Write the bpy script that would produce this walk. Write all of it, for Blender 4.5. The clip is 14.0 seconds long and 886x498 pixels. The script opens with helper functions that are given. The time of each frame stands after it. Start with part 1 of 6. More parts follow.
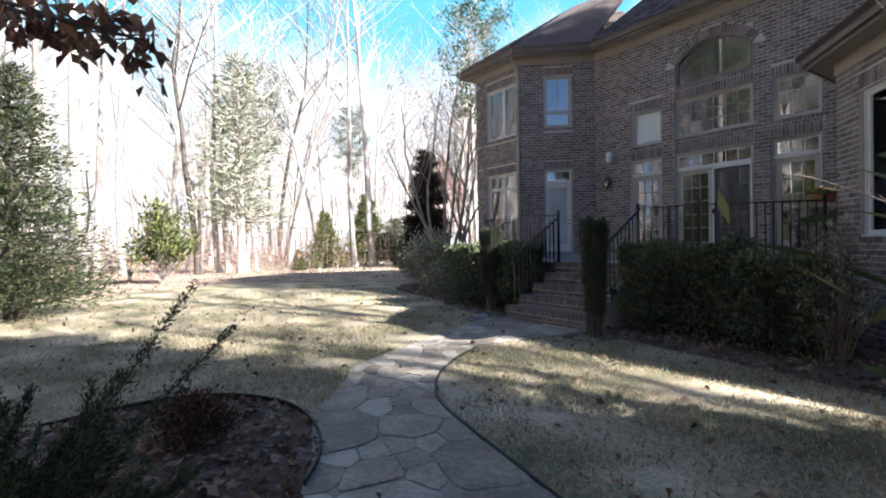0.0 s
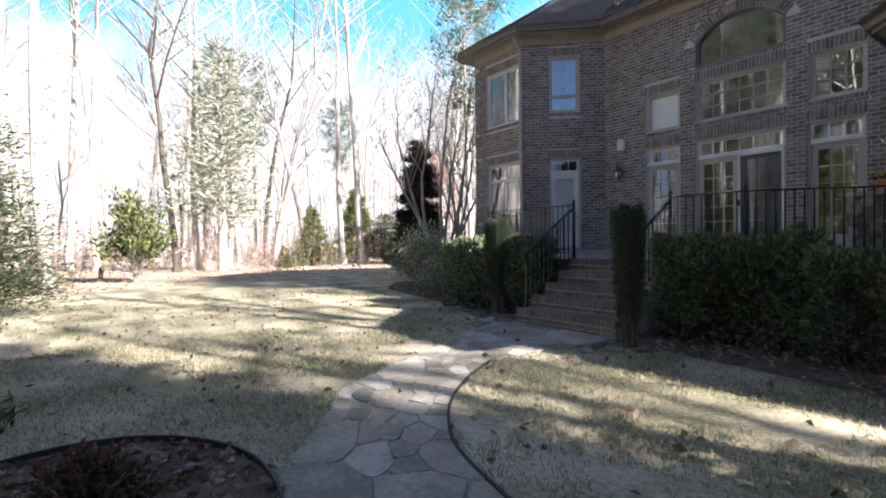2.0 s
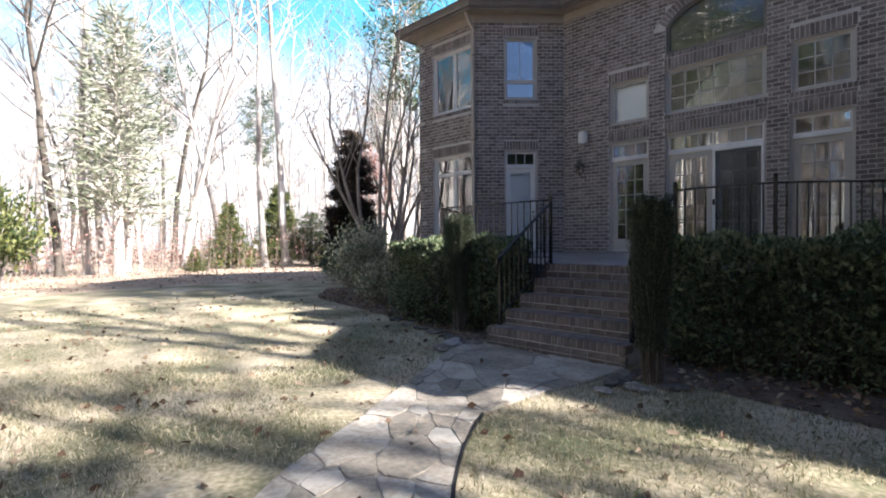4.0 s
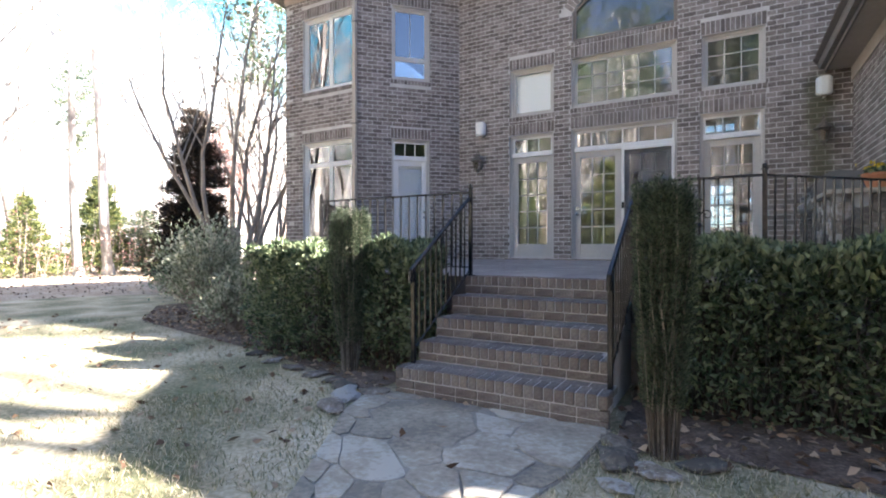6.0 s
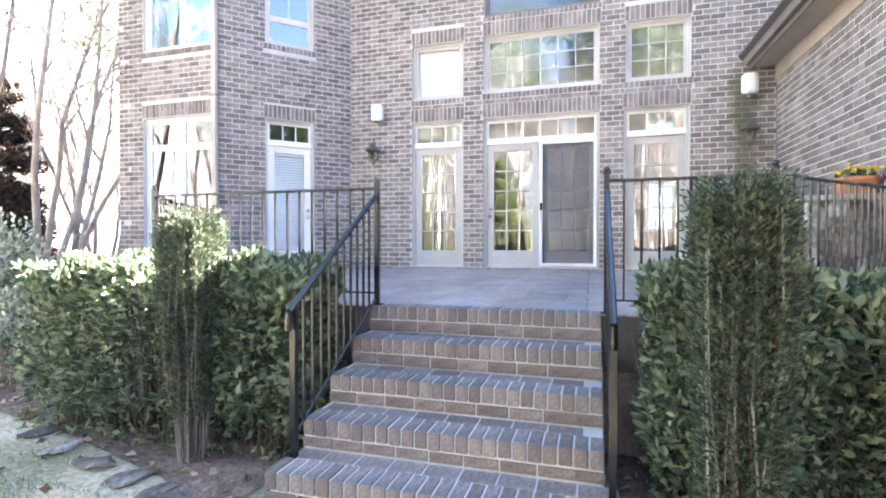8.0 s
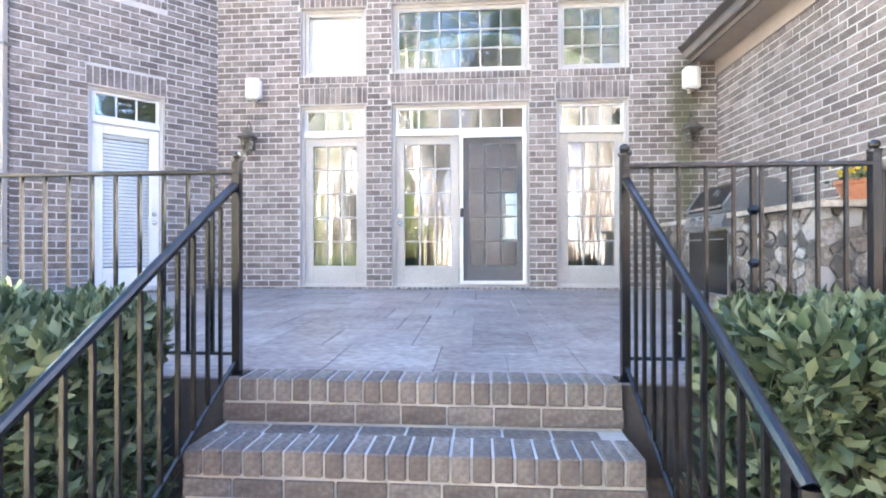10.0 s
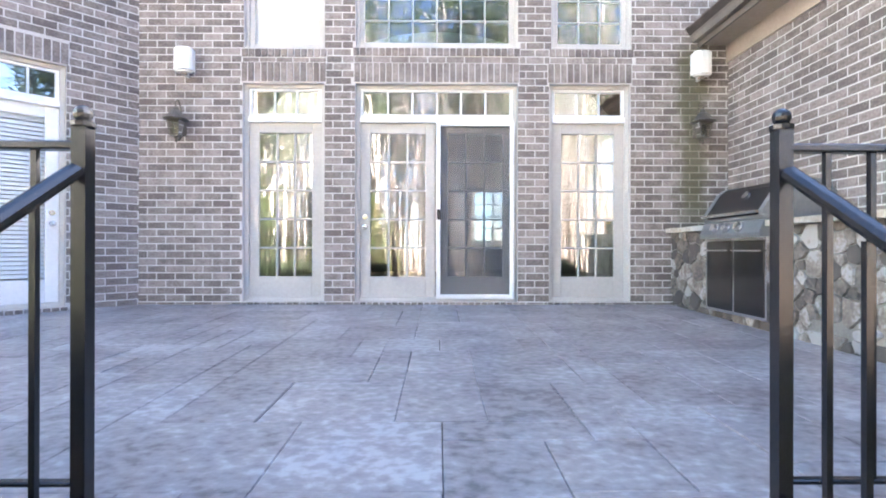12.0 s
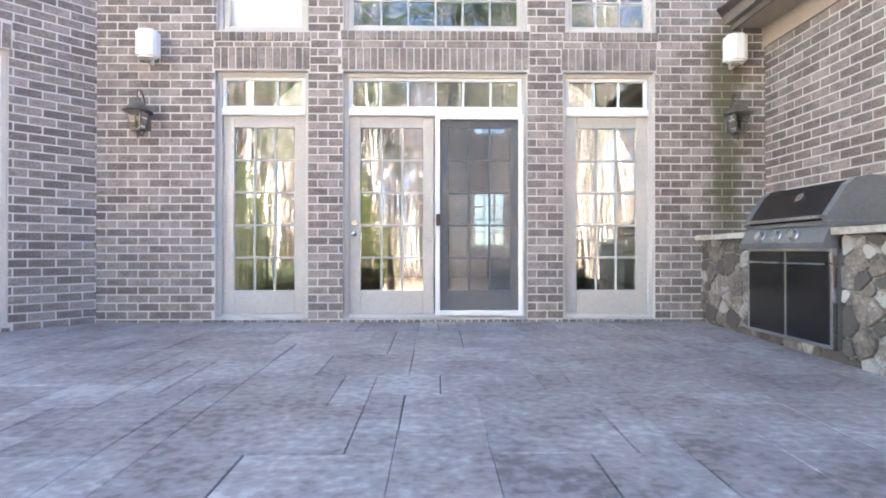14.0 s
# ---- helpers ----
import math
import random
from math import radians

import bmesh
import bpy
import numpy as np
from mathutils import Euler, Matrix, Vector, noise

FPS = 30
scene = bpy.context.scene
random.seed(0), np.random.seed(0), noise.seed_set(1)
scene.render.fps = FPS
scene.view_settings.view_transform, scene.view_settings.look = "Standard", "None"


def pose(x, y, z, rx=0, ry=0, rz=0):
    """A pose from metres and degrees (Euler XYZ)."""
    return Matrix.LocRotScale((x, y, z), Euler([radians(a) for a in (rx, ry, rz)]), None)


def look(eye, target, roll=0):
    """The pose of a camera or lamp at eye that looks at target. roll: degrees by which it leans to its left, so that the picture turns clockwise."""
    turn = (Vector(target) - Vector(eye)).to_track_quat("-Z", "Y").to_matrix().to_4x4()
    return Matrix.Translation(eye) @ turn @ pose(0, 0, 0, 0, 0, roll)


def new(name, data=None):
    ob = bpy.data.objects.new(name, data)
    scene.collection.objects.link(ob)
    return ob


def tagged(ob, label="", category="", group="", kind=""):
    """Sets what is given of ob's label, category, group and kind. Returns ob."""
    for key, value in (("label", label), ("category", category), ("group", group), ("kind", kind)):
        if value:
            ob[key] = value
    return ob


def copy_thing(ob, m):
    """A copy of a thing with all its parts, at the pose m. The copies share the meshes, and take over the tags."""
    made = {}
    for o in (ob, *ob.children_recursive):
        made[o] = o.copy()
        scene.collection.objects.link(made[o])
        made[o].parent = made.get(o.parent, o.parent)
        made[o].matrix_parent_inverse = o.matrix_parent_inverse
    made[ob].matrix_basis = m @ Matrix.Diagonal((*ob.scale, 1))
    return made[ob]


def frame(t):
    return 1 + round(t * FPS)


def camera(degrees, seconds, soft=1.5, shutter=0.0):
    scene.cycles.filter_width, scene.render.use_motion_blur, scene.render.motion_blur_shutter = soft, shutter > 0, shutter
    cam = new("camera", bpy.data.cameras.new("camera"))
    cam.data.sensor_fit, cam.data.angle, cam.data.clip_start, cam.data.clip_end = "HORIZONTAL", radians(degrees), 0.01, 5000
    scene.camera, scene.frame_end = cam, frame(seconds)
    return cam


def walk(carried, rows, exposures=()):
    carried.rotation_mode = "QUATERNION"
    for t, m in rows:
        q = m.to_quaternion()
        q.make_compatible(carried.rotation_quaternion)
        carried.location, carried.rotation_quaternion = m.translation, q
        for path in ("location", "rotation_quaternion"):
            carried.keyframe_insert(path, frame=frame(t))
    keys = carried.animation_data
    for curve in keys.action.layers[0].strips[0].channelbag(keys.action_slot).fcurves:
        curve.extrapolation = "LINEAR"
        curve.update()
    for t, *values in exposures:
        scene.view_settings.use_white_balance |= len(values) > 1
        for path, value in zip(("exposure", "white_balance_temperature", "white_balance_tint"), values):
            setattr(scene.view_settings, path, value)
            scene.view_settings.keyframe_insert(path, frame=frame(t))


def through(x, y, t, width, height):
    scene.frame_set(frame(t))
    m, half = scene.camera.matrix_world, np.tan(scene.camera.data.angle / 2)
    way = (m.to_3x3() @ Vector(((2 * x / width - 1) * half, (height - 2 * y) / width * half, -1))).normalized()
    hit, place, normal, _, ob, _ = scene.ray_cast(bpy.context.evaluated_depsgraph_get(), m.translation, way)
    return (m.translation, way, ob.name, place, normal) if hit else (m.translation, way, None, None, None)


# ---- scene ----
cam = camera(83.1, 14.0, soft=1.9)
PATH = [
    (0, (6.207, -12.434, 0.319), (4.572, -11.283, 0.301), -0.8),
    (0.5, (6.094, -12.36, 0.301), (4.462, -11.205, 0.277), -0.8),
    (1, (5.802, -12.234, 0.276), (4.174, -11.071, 0.247), -0.7),
    (1.5, (5.463, -12.051, 0.27), (3.843, -10.878, 0.238), -0.7),
    (2, (5.068, -11.876, 0.253), (3.457, -10.69, 0.225), -0.7),
    (2.5, (4.665, -11.707, 0.241), (3.086, -10.48, 0.215), -0.7),
    (5, (2.561, -10.453, 0.264), (1.31, -8.893, 0.245), -0.3),
    (5.5, (2.171, -10.111, 0.259), (1.038, -8.463, 0.246), -0.3),
    (6, (1.734, -9.787, 0.257), (0.744, -8.05, 0.249), -0.0),
    (6.5, (1.356, -9.445, 0.249), (0.486, -7.644, 0.243), -0.0),
    (7, (1.164, -9.114, 0.317), (0.377, -7.276, 0.301), -0.2),
    (7.5, (0.978, -8.723, 0.367), (0.305, -6.84, 0.35), -0.0),
    (8, (0.822, -8.374, 0.442), (0.253, -6.456, 0.418), -0.0),
    (8.5, (0.548, -8.044, 0.401), (0.117, -6.092, 0.393), -0.1),
    (9, (0.429, -7.577, 0.445), (0.104, -5.604, 0.446), -0.1),
    (11.5, (0.04, -6.066, 0.582), (0.056, -4.067, 0.594), -0.0),
    (12, (0.012, -5.794, 0.632), (0.034, -3.794, 0.635), 0.1),
    (12.5, (-0.01, -5.533, 0.677), (0.006, -3.533, 0.682), 0.0),
    (13, (-0.03, -5.324, 0.711), (-0.005, -3.324, 0.719), 0.0),
    (13.5, (-0.008, -5.191, 0.73), (0.016, -3.191, 0.735), -0.0),
    (14, (0.002, -5.104, 0.716), (0.031, -3.104, 0.726), -0.0),
]
walk(cam, [(t, look(eye, target, roll)) for t, eye, target, roll in PATH],
     exposures=[(0.0, 2.2, 6050, 14), (2.7, 2.25, 6050, 14), (5.0, 2.4, 6050, 14), (6.0, 3.7, 6300, 13), (6.5, 4.45, 6350, 13), (7.5, 5.1, 6300, 13), (9.0, 5.45, 6350, 13), (11.5, 5.4, 6400, 13), (14.0, 5.2, 6750, 14)])

# ---- light ----
SUN_EL, SUN_AZ = radians(30.7), math.atan2(0.40, 0.92)   # azimuth counted from +x towards +y
sun_dir = Vector((math.cos(SUN_EL) * math.cos(SUN_AZ), math.cos(SUN_EL) * math.sin(SUN_AZ), math.sin(SUN_EL)))
sun = new("sun", bpy.data.lights.new("sun", "SUN"))
sun.data.energy, sun.data.angle, sun.data.color = 5.0, radians(0.55), (1.0, 0.93, 0.82)
sun.matrix_world = look(sun_dir * 60, (0, 0, 0))
world = bpy.data.worlds.new("world")
scene.world = world
world.use_nodes = True
wn = world.node_tree.nodes
sky = wn.new("ShaderNodeTexSky")
sky.sky_type, sky.sun_disc = "NISHITA", False
sky.sun_elevation, sky.sun_rotation = SUN_EL, radians(90) - SUN_AZ
sky.air_density, sky.dust_density = 0.6, 0.2
world.node_tree.links.new(sky.outputs[0], wn["Background"].inputs[0])
wn["Background"].inputs[1].default_value = 0.05

# added glowing shell painted as sky, white low over the far woods, blue above
sky_glow = bpy.data.materials.new("glowing_sky_shell")
sky_glow.use_nodes = True
hn, hl = sky_glow.node_tree.nodes, sky_glow.node_tree.links
hn.remove(hn["Principled BSDF"])
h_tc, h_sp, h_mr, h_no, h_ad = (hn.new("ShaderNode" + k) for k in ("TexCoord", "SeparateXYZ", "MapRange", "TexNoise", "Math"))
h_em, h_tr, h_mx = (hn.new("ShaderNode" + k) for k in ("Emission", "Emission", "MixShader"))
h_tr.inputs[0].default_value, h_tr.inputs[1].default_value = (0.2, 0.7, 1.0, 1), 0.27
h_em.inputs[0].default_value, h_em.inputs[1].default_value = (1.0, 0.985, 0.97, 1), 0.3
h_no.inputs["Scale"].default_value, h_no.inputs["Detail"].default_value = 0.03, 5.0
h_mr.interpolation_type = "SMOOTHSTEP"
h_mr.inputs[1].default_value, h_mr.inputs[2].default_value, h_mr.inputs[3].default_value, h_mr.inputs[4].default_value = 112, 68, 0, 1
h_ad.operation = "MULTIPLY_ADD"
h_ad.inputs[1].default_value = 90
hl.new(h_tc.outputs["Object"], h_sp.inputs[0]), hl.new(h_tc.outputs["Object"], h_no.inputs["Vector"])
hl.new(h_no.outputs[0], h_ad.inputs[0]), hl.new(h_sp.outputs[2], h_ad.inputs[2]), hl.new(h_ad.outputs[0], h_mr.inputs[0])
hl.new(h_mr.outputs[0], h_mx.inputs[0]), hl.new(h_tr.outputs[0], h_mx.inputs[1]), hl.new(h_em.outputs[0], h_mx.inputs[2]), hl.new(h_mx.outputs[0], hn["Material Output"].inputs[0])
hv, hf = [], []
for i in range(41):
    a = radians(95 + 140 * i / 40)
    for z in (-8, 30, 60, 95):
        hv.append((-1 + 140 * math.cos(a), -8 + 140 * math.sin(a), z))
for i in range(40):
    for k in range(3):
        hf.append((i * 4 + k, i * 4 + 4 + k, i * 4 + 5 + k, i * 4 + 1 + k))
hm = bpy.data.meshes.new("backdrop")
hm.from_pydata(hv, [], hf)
hm.materials.append(sky_glow)
backdrop = tagged(new("backdrop", hm), "added glowing sky shell, white low over the far woods and blue above", "backdrop", kind="structure")
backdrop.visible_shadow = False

# ---- numbers of the place ----
G = -1.12                       # lawn level; the patio by the house is 0
rng = random.Random(7)
nrg = np.random.default_rng(7)


# ---- materials ----
def mat(name, colors, rough=0.8, scale=6.0, fine=60.0, bump=0.2, metal=0.0, vary=0.0, coords="Object", spec=0.4, stretch=(1, 1, 1), dist=0.01, amount=0.45):
    """Procedural surface: a ramp of colours over coarse noise, broken up by fine noise, with relief; vary: lightness from piece to piece."""
    m = bpy.data.materials.new(name)
    m.use_nodes = True
    nt, n, l = m.node_tree, m.node_tree.nodes, m.node_tree.links
    b = n["Principled BSDF"]
    b.inputs["Roughness"].default_value, b.inputs["Metallic"].default_value = rough, metal
    b.inputs["Specular IOR Level"].default_value = spec
    tc, mp = n.new("ShaderNodeTexCoord"), n.new("ShaderNodeMapping")
    mp.inputs["Scale"].default_value = stretch
    l.new(tc.outputs[coords], mp.inputs[0])
    c1, c2 = n.new("ShaderNodeTexNoise"), n.new("ShaderNodeTexNoise")
    for c, s, d in ((c1, scale, 4.0), (c2, fine, 3.0)):
        c.inputs["Scale"].default_value, c.inputs["Detail"].default_value = s, d
        l.new(mp.outputs[0], c.inputs["Vector"])
    mx = n.new("ShaderNodeMix")
    mx.inputs[0].default_value = amount
    l.new(c1.outputs[0], mx.inputs[2]), l.new(c2.outputs[0], mx.inputs[3])
    drive = mx.outputs[0]
    if vary:
        oi, ge = n.new("ShaderNodeObjectInfo"), n.new("ShaderNodeNewGeometry")
        ad, fr, sc, a2 = (n.new("ShaderNodeMath") for _ in range(4))
        fr.operation, sc.operation = "FRACT", "MULTIPLY_ADD"
        l.new(oi.outputs["Random"], ad.inputs[0]), l.new(ge.outputs["Random Per Island"], ad.inputs[1])
        l.new(ad.outputs[0], fr.inputs[0]), l.new(fr.outputs[0], sc.inputs[0])
        sc.inputs[1].default_value, sc.inputs[2].default_value = vary, -vary / 2
        l.new(drive, a2.inputs[0]), l.new(sc.outputs[0], a2.inputs[1])
        drive = a2.outputs[0]
    r = n.new("ShaderNodeValToRGB")
    r.color_ramp.elements[0].position, r.color_ramp.elements[1].position = 0.3, 0.7
    for _ in range(len(colors) - 2):
        r.color_ramp.elements.new(0.5)
    for i, c in enumerate(colors):
        e = r.color_ramp.elements[i]
        e.position, e.color = 0.35 + 0.30 * i / max(1, len(colors) - 1), (*c, 1)
    l.new(drive, r.inputs[0]), l.new(r.outputs[0], b.inputs["Base Color"])
    if bump:
        bp = n.new("ShaderNodeBump")
        bp.inputs["Strength"].default_value, bp.inputs["Distance"].default_value = bump, dist
        l.new(mx.outputs[0], bp.inputs["Height"]), l.new(bp.outputs[0], b.inputs["Normal"])
    return m


def leafy(name, colors, through=0.25, rough=0.5):
    """Foliage: colours from leaf to leaf, some light passing through."""
    m = mat(name, colors, rough, 1.5, 9.0, 0, vary=0.7, spec=0.35)
    n, l = m.node_tree.nodes, m.node_tree.links
    b, out = n["Principled BSDF"], n["Material Output"]
    tr, mx = n.new("ShaderNodeBsdfTranslucent"), n.new("ShaderNodeMixShader")
    l.new(b.inputs["Base Color"].links[0].from_socket, tr.inputs[0])
    mx.inputs[0].default_value = through
    l.new(b.outputs[0], mx.inputs[1]), l.new(tr.outputs[0], mx.inputs[2]), l.new(mx.outputs[0], out.inputs[0])
    return m


def glassy(name, ior, tint):
    m = bpy.data.materials.new(name)
    m.use_nodes = True
    n, l = m.node_tree.nodes, m.node_tree.links
    n.remove(n["Principled BSDF"])
    tr, gl, fr, mx = (n.new("ShaderNode" + k) for k in ("BsdfTransparent", "BsdfGlossy", "Fresnel", "MixShader"))
    tr.inputs[0].default_value, gl.inputs["Roughness"].default_value, fr.inputs[0].default_value = (*tint, 1), 0.0, ior
    gl.inputs[0].default_value = (0.95, 0.97, 1, 1)
    bp, nz = n.new("ShaderNodeBump"), n.new("ShaderNodeTexNoise")      # slightly wavy float glass
    nz.inputs["Scale"].default_value, bp.inputs["Strength"].default_value, bp.inputs["Distance"].default_value = 1.3, 0.008, 0.02
    tc = n.new("ShaderNodeTexCoord")
    l.new(tc.outputs["Object"], nz.inputs["Vector"]), l.new(nz.outputs[0], bp.inputs["Height"]), l.new(bp.outputs[0], gl.inputs["Normal"])
    l.new(fr.outputs[0], mx.inputs[0]), l.new(tr.outputs[0], mx.inputs[1]), l.new(gl.outputs[0], mx.inputs[2])
    l.new(mx.outputs[0], n["Material Output"].inputs[0])
    return m


M_BRICK = mat("brick", [(0.115, 0.098, 0.09), (0.18, 0.153, 0.141), (0.27, 0.238, 0.223)], 0.9, 6, 38, 0.8, vary=0.25, dist=0.006)
M_BRICK_T = mat("brick_stair", [(0.10, 0.084, 0.076), (0.165, 0.138, 0.123), (0.27, 0.24, 0.22)], 0.9, 6, 40, 0.6, vary=0.14, dist=0.006)
M_MORTAR = mat("mortar", [(0.40, 0.378, 0.36), (0.56, 0.536, 0.517)], 0.95, 3, 80, 0.4, dist=0.004)
M_TRIM = mat("cream_paint", [(0.41, 0.395, 0.372), (0.48, 0.465, 0.44)], 0.45, 2, 30, 0.05)
M_DOOR = mat("greige_door_paint", [(0.37, 0.35, 0.325), (0.44, 0.42, 0.395)], 0.45, 2, 30, 0.05)
M_WHITE = mat("white_vinyl", [(0.62, 0.62, 0.61), (0.70, 0.70, 0.69)], 0.4, 2, 30, 0.03)
M_GUTTER = mat("taupe_gutter", [(0.13, 0.115, 0.102), (0.18, 0.16, 0.143)], 0.45, 3, 30, 0.05)
M_SOFFIT = mat("soffit_paint", [(0.33, 0.29, 0.25), (0.40, 0.355, 0.31)], 0.6, 3, 30, 0.05)
M_ROOF = mat("asphalt_shingle", [(0.055, 0.045, 0.042), (0.11, 0.09, 0.085), (0.16, 0.13, 0.12)], 0.95, 4, 60, 0.6, vary=0.5)
M_IRON = mat("black_iron", [(0.005, 0.005, 0.006), (0.012, 0.012, 0.014)], 0.24, 8, 70, 0.10, spec=0.5)
M_BLACK = mat("black_enamel", [(0.008, 0.008, 0.008), (0.016, 0.014, 0.014)], 0.2, 3, 40, 0.02, spec=0.35)
M_STEEL = mat("steel", [(0.62, 0.62, 0.63), (0.75, 0.75, 0.76)], 0.22, 4, 60, 0.05, metal=1.0)
M_GREY = mat("grey_enamel", [(0.10, 0.105, 0.11), (0.14, 0.145, 0.15)], 0.4, 4, 50, 0.05)
M_BRONZE = mat("weathered_brass", [(0.06, 0.052, 0.043), (0.16, 0.142, 0.118)], 0.5, 7, 60, 0.2, metal=0.3)
M_STAMP = mat("stamped_concrete", [(0.115, 0.10, 0.10), (0.205, 0.184, 0.182), (0.265, 0.24, 0.237), (0.37, 0.35, 0.355)], 0.42, 2.6, 22, 0.7, vary=0.10, amount=0.55, stretch=(0.9, 1.1, 1), dist=0.010)
M_GROUT = mat("dark_joint", [(0.05, 0.046, 0.047), (0.08, 0.075, 0.075)], 0.8, 3, 40, 0.2)
M_FLAG = mat("flagstone", [(0.20, 0.18, 0.155), (0.30, 0.26, 0.21), (0.37, 0.325, 0.27), (0.47, 0.44, 0.39)], 0.7, 3.0, 26, 0.5, vary=0.24, dist=0.012)
M_GROUTF = mat("path_mortar", [(0.22, 0.20, 0.175), (0.34, 0.315, 0.28)], 0.9, 5, 50, 0.4)
M_FIELD = mat("fieldstone", [(0.085, 0.076, 0.068), (0.155, 0.13, 0.11), (0.21, 0.178, 0.152), (0.34, 0.325, 0.31)], 0.85, 7, 34, 0.8, vary=0.5, dist=0.015)
M_JOINT = mat("island_mortar", [(0.16, 0.15, 0.135), (0.25, 0.235, 0.215)], 0.95, 5, 60, 0.4)
M_GLASS = glassy("window_glass", 2.5, (0.80, 0.84, 0.83))
M_GLASS_LOW = glassy("matt_window_glass", 1.25, (0.96, 0.97, 0.97))
M_BULB = glassy("bulb_glass", 1.5, (0.85, 0.82, 0.75))
M_ROOM = mat("plaster_room", [(0.42, 0.38, 0.33), (0.5, 0.46, 0.40)], 0.8, 1, 20, 0.05)
M_FLOORIN = mat("oak_floor", [(0.12, 0.07, 0.04), (0.2, 0.12, 0.07)], 0.4, 2, 30, 0.1)
M_BLIND = mat("white_blind", [(0.82, 0.83, 0.84), (0.88, 0.89, 0.90)], 0.5, 3, 30, 0.02)
M_TERRA = mat("terracotta", [(0.30, 0.12, 0.06), (0.40, 0.17, 0.09)], 0.8, 6, 50, 0.2)
M_BARK = mat("bark", [(0.24, 0.21, 0.19), (0.40, 0.37, 0.34), (0.54, 0.51, 0.48)], 0.95, 3, 22, 0.8, stretch=(1, 1, 0.3), dist=0.03, vary=0.3)
M_BARKD = mat("dark_bark", [(0.05, 0.042, 0.036), (0.11, 0.095, 0.08)], 0.95, 3, 22, 0.8, stretch=(1, 1, 0.3), dist=0.03)
M_TWIG = mat("twig_bark", [(0.20, 0.16, 0.13), (0.34, 0.29, 0.25)], 0.9, 4, 30, 0.3)
M_STEM = mat("shrub_stem", [(0.075, 0.062, 0.05), (0.13, 0.112, 0.092), (0.24, 0.21, 0.175)], 0.9, 5, 30, 0.3, vary=0.5)
M_LEAF = leafy("hedge_leaf", [(0.05, 0.078, 0.04), (0.115, 0.155, 0.082), (0.23, 0.265, 0.155)], 0.22, 0.34)
M_YEW = leafy("yew_leaf", [(0.024, 0.04, 0.023), (0.054, 0.077, 0.045), (0.115, 0.138, 0.085)], 0.18)
M_CONIF = leafy("conifer_leaf", [(0.045, 0.068, 0.026), (0.11, 0.135, 0.05), (0.23, 0.245, 0.085)], 0.45)
M_PINE = leafy("pine_needle", [(0.04, 0.07, 0.03), (0.09, 0.12, 0.06)], 0.35)
M_BROWN = leafy("brown_leaf", [(0.09, 0.045, 0.03), (0.18, 0.095, 0.06), (0.27, 0.16, 0.10)], 0.3, 0.7)
M_DEAD = leafy("dead_conifer_leaf", [(0.05, 0.028, 0.018), (0.10, 0.055, 0.035), (0.15, 0.085, 0.05)], 0.2, 0.8)
# Darker conifer leaf: shade on the near cedar and juniper is in the colour
M_CEDAR = leafy("shaded_cedar_leaf", [(0.018, 0.03, 0.014), (0.045, 0.065, 0.03), (0.11, 0.13, 0.06)], 0.3)
M_UMBER = leafy("umber_conifer_leaf", [(0.016, 0.011, 0.008), (0.035, 0.024, 0.016), (0.065, 0.045, 0.03)], 0.1, 0.85)
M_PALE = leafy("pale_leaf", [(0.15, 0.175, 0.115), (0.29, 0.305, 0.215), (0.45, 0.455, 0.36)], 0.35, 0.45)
M_FALLEN = leafy("fallen_leaf", [(0.12, 0.07, 0.045), (0.25, 0.17, 0.11), (0.40, 0.30, 0.22)], 0.15, 0.8)
M_GRASS = leafy("grass_blade", [(0.19, 0.19, 0.10), (0.32, 0.285, 0.18), (0.46, 0.40, 0.28), (0.60, 0.53, 0.40)], 0.35, 0.6)
M_PINK = leafy("russet_leaf", [(0.20, 0.09, 0.08), (0.32, 0.17, 0.15), (0.42, 0.26, 0.22)], 0.4, 0.7)
M_YELLOW = leafy("yellow_petal", [(0.55, 0.38, 0.02), (0.75, 0.55, 0.05)], 0.3)
M_MULCH = mat("mulch", [(0.055, 0.04, 0.03), (0.12, 0.085, 0.065), (0.22, 0.16, 0.13)], 0.95, 5, 40, 0.8, dist=0.03)
M_LAWN = mat("dormant_lawn", [(0.115, 0.128, 0.065), (0.23, 0.21, 0.13), (0.42, 0.36, 0.255), (0.58, 0.51, 0.39)], 0.95, 0.9, 24, 0.6, dist=0.03, amount=0.36)
M_WOODFLOOR = mat("leaf_litter", [(0.24, 0.165, 0.12), (0.38, 0.29, 0.22), (0.5, 0.41, 0.33)], 0.95, 0.9, 18, 0.6, dist=0.04)
M_EDGE = mat("bed_edging", [(0.012, 0.012, 0.012), (0.03, 0.028, 0.026)], 0.6, 5, 40, 0.2)


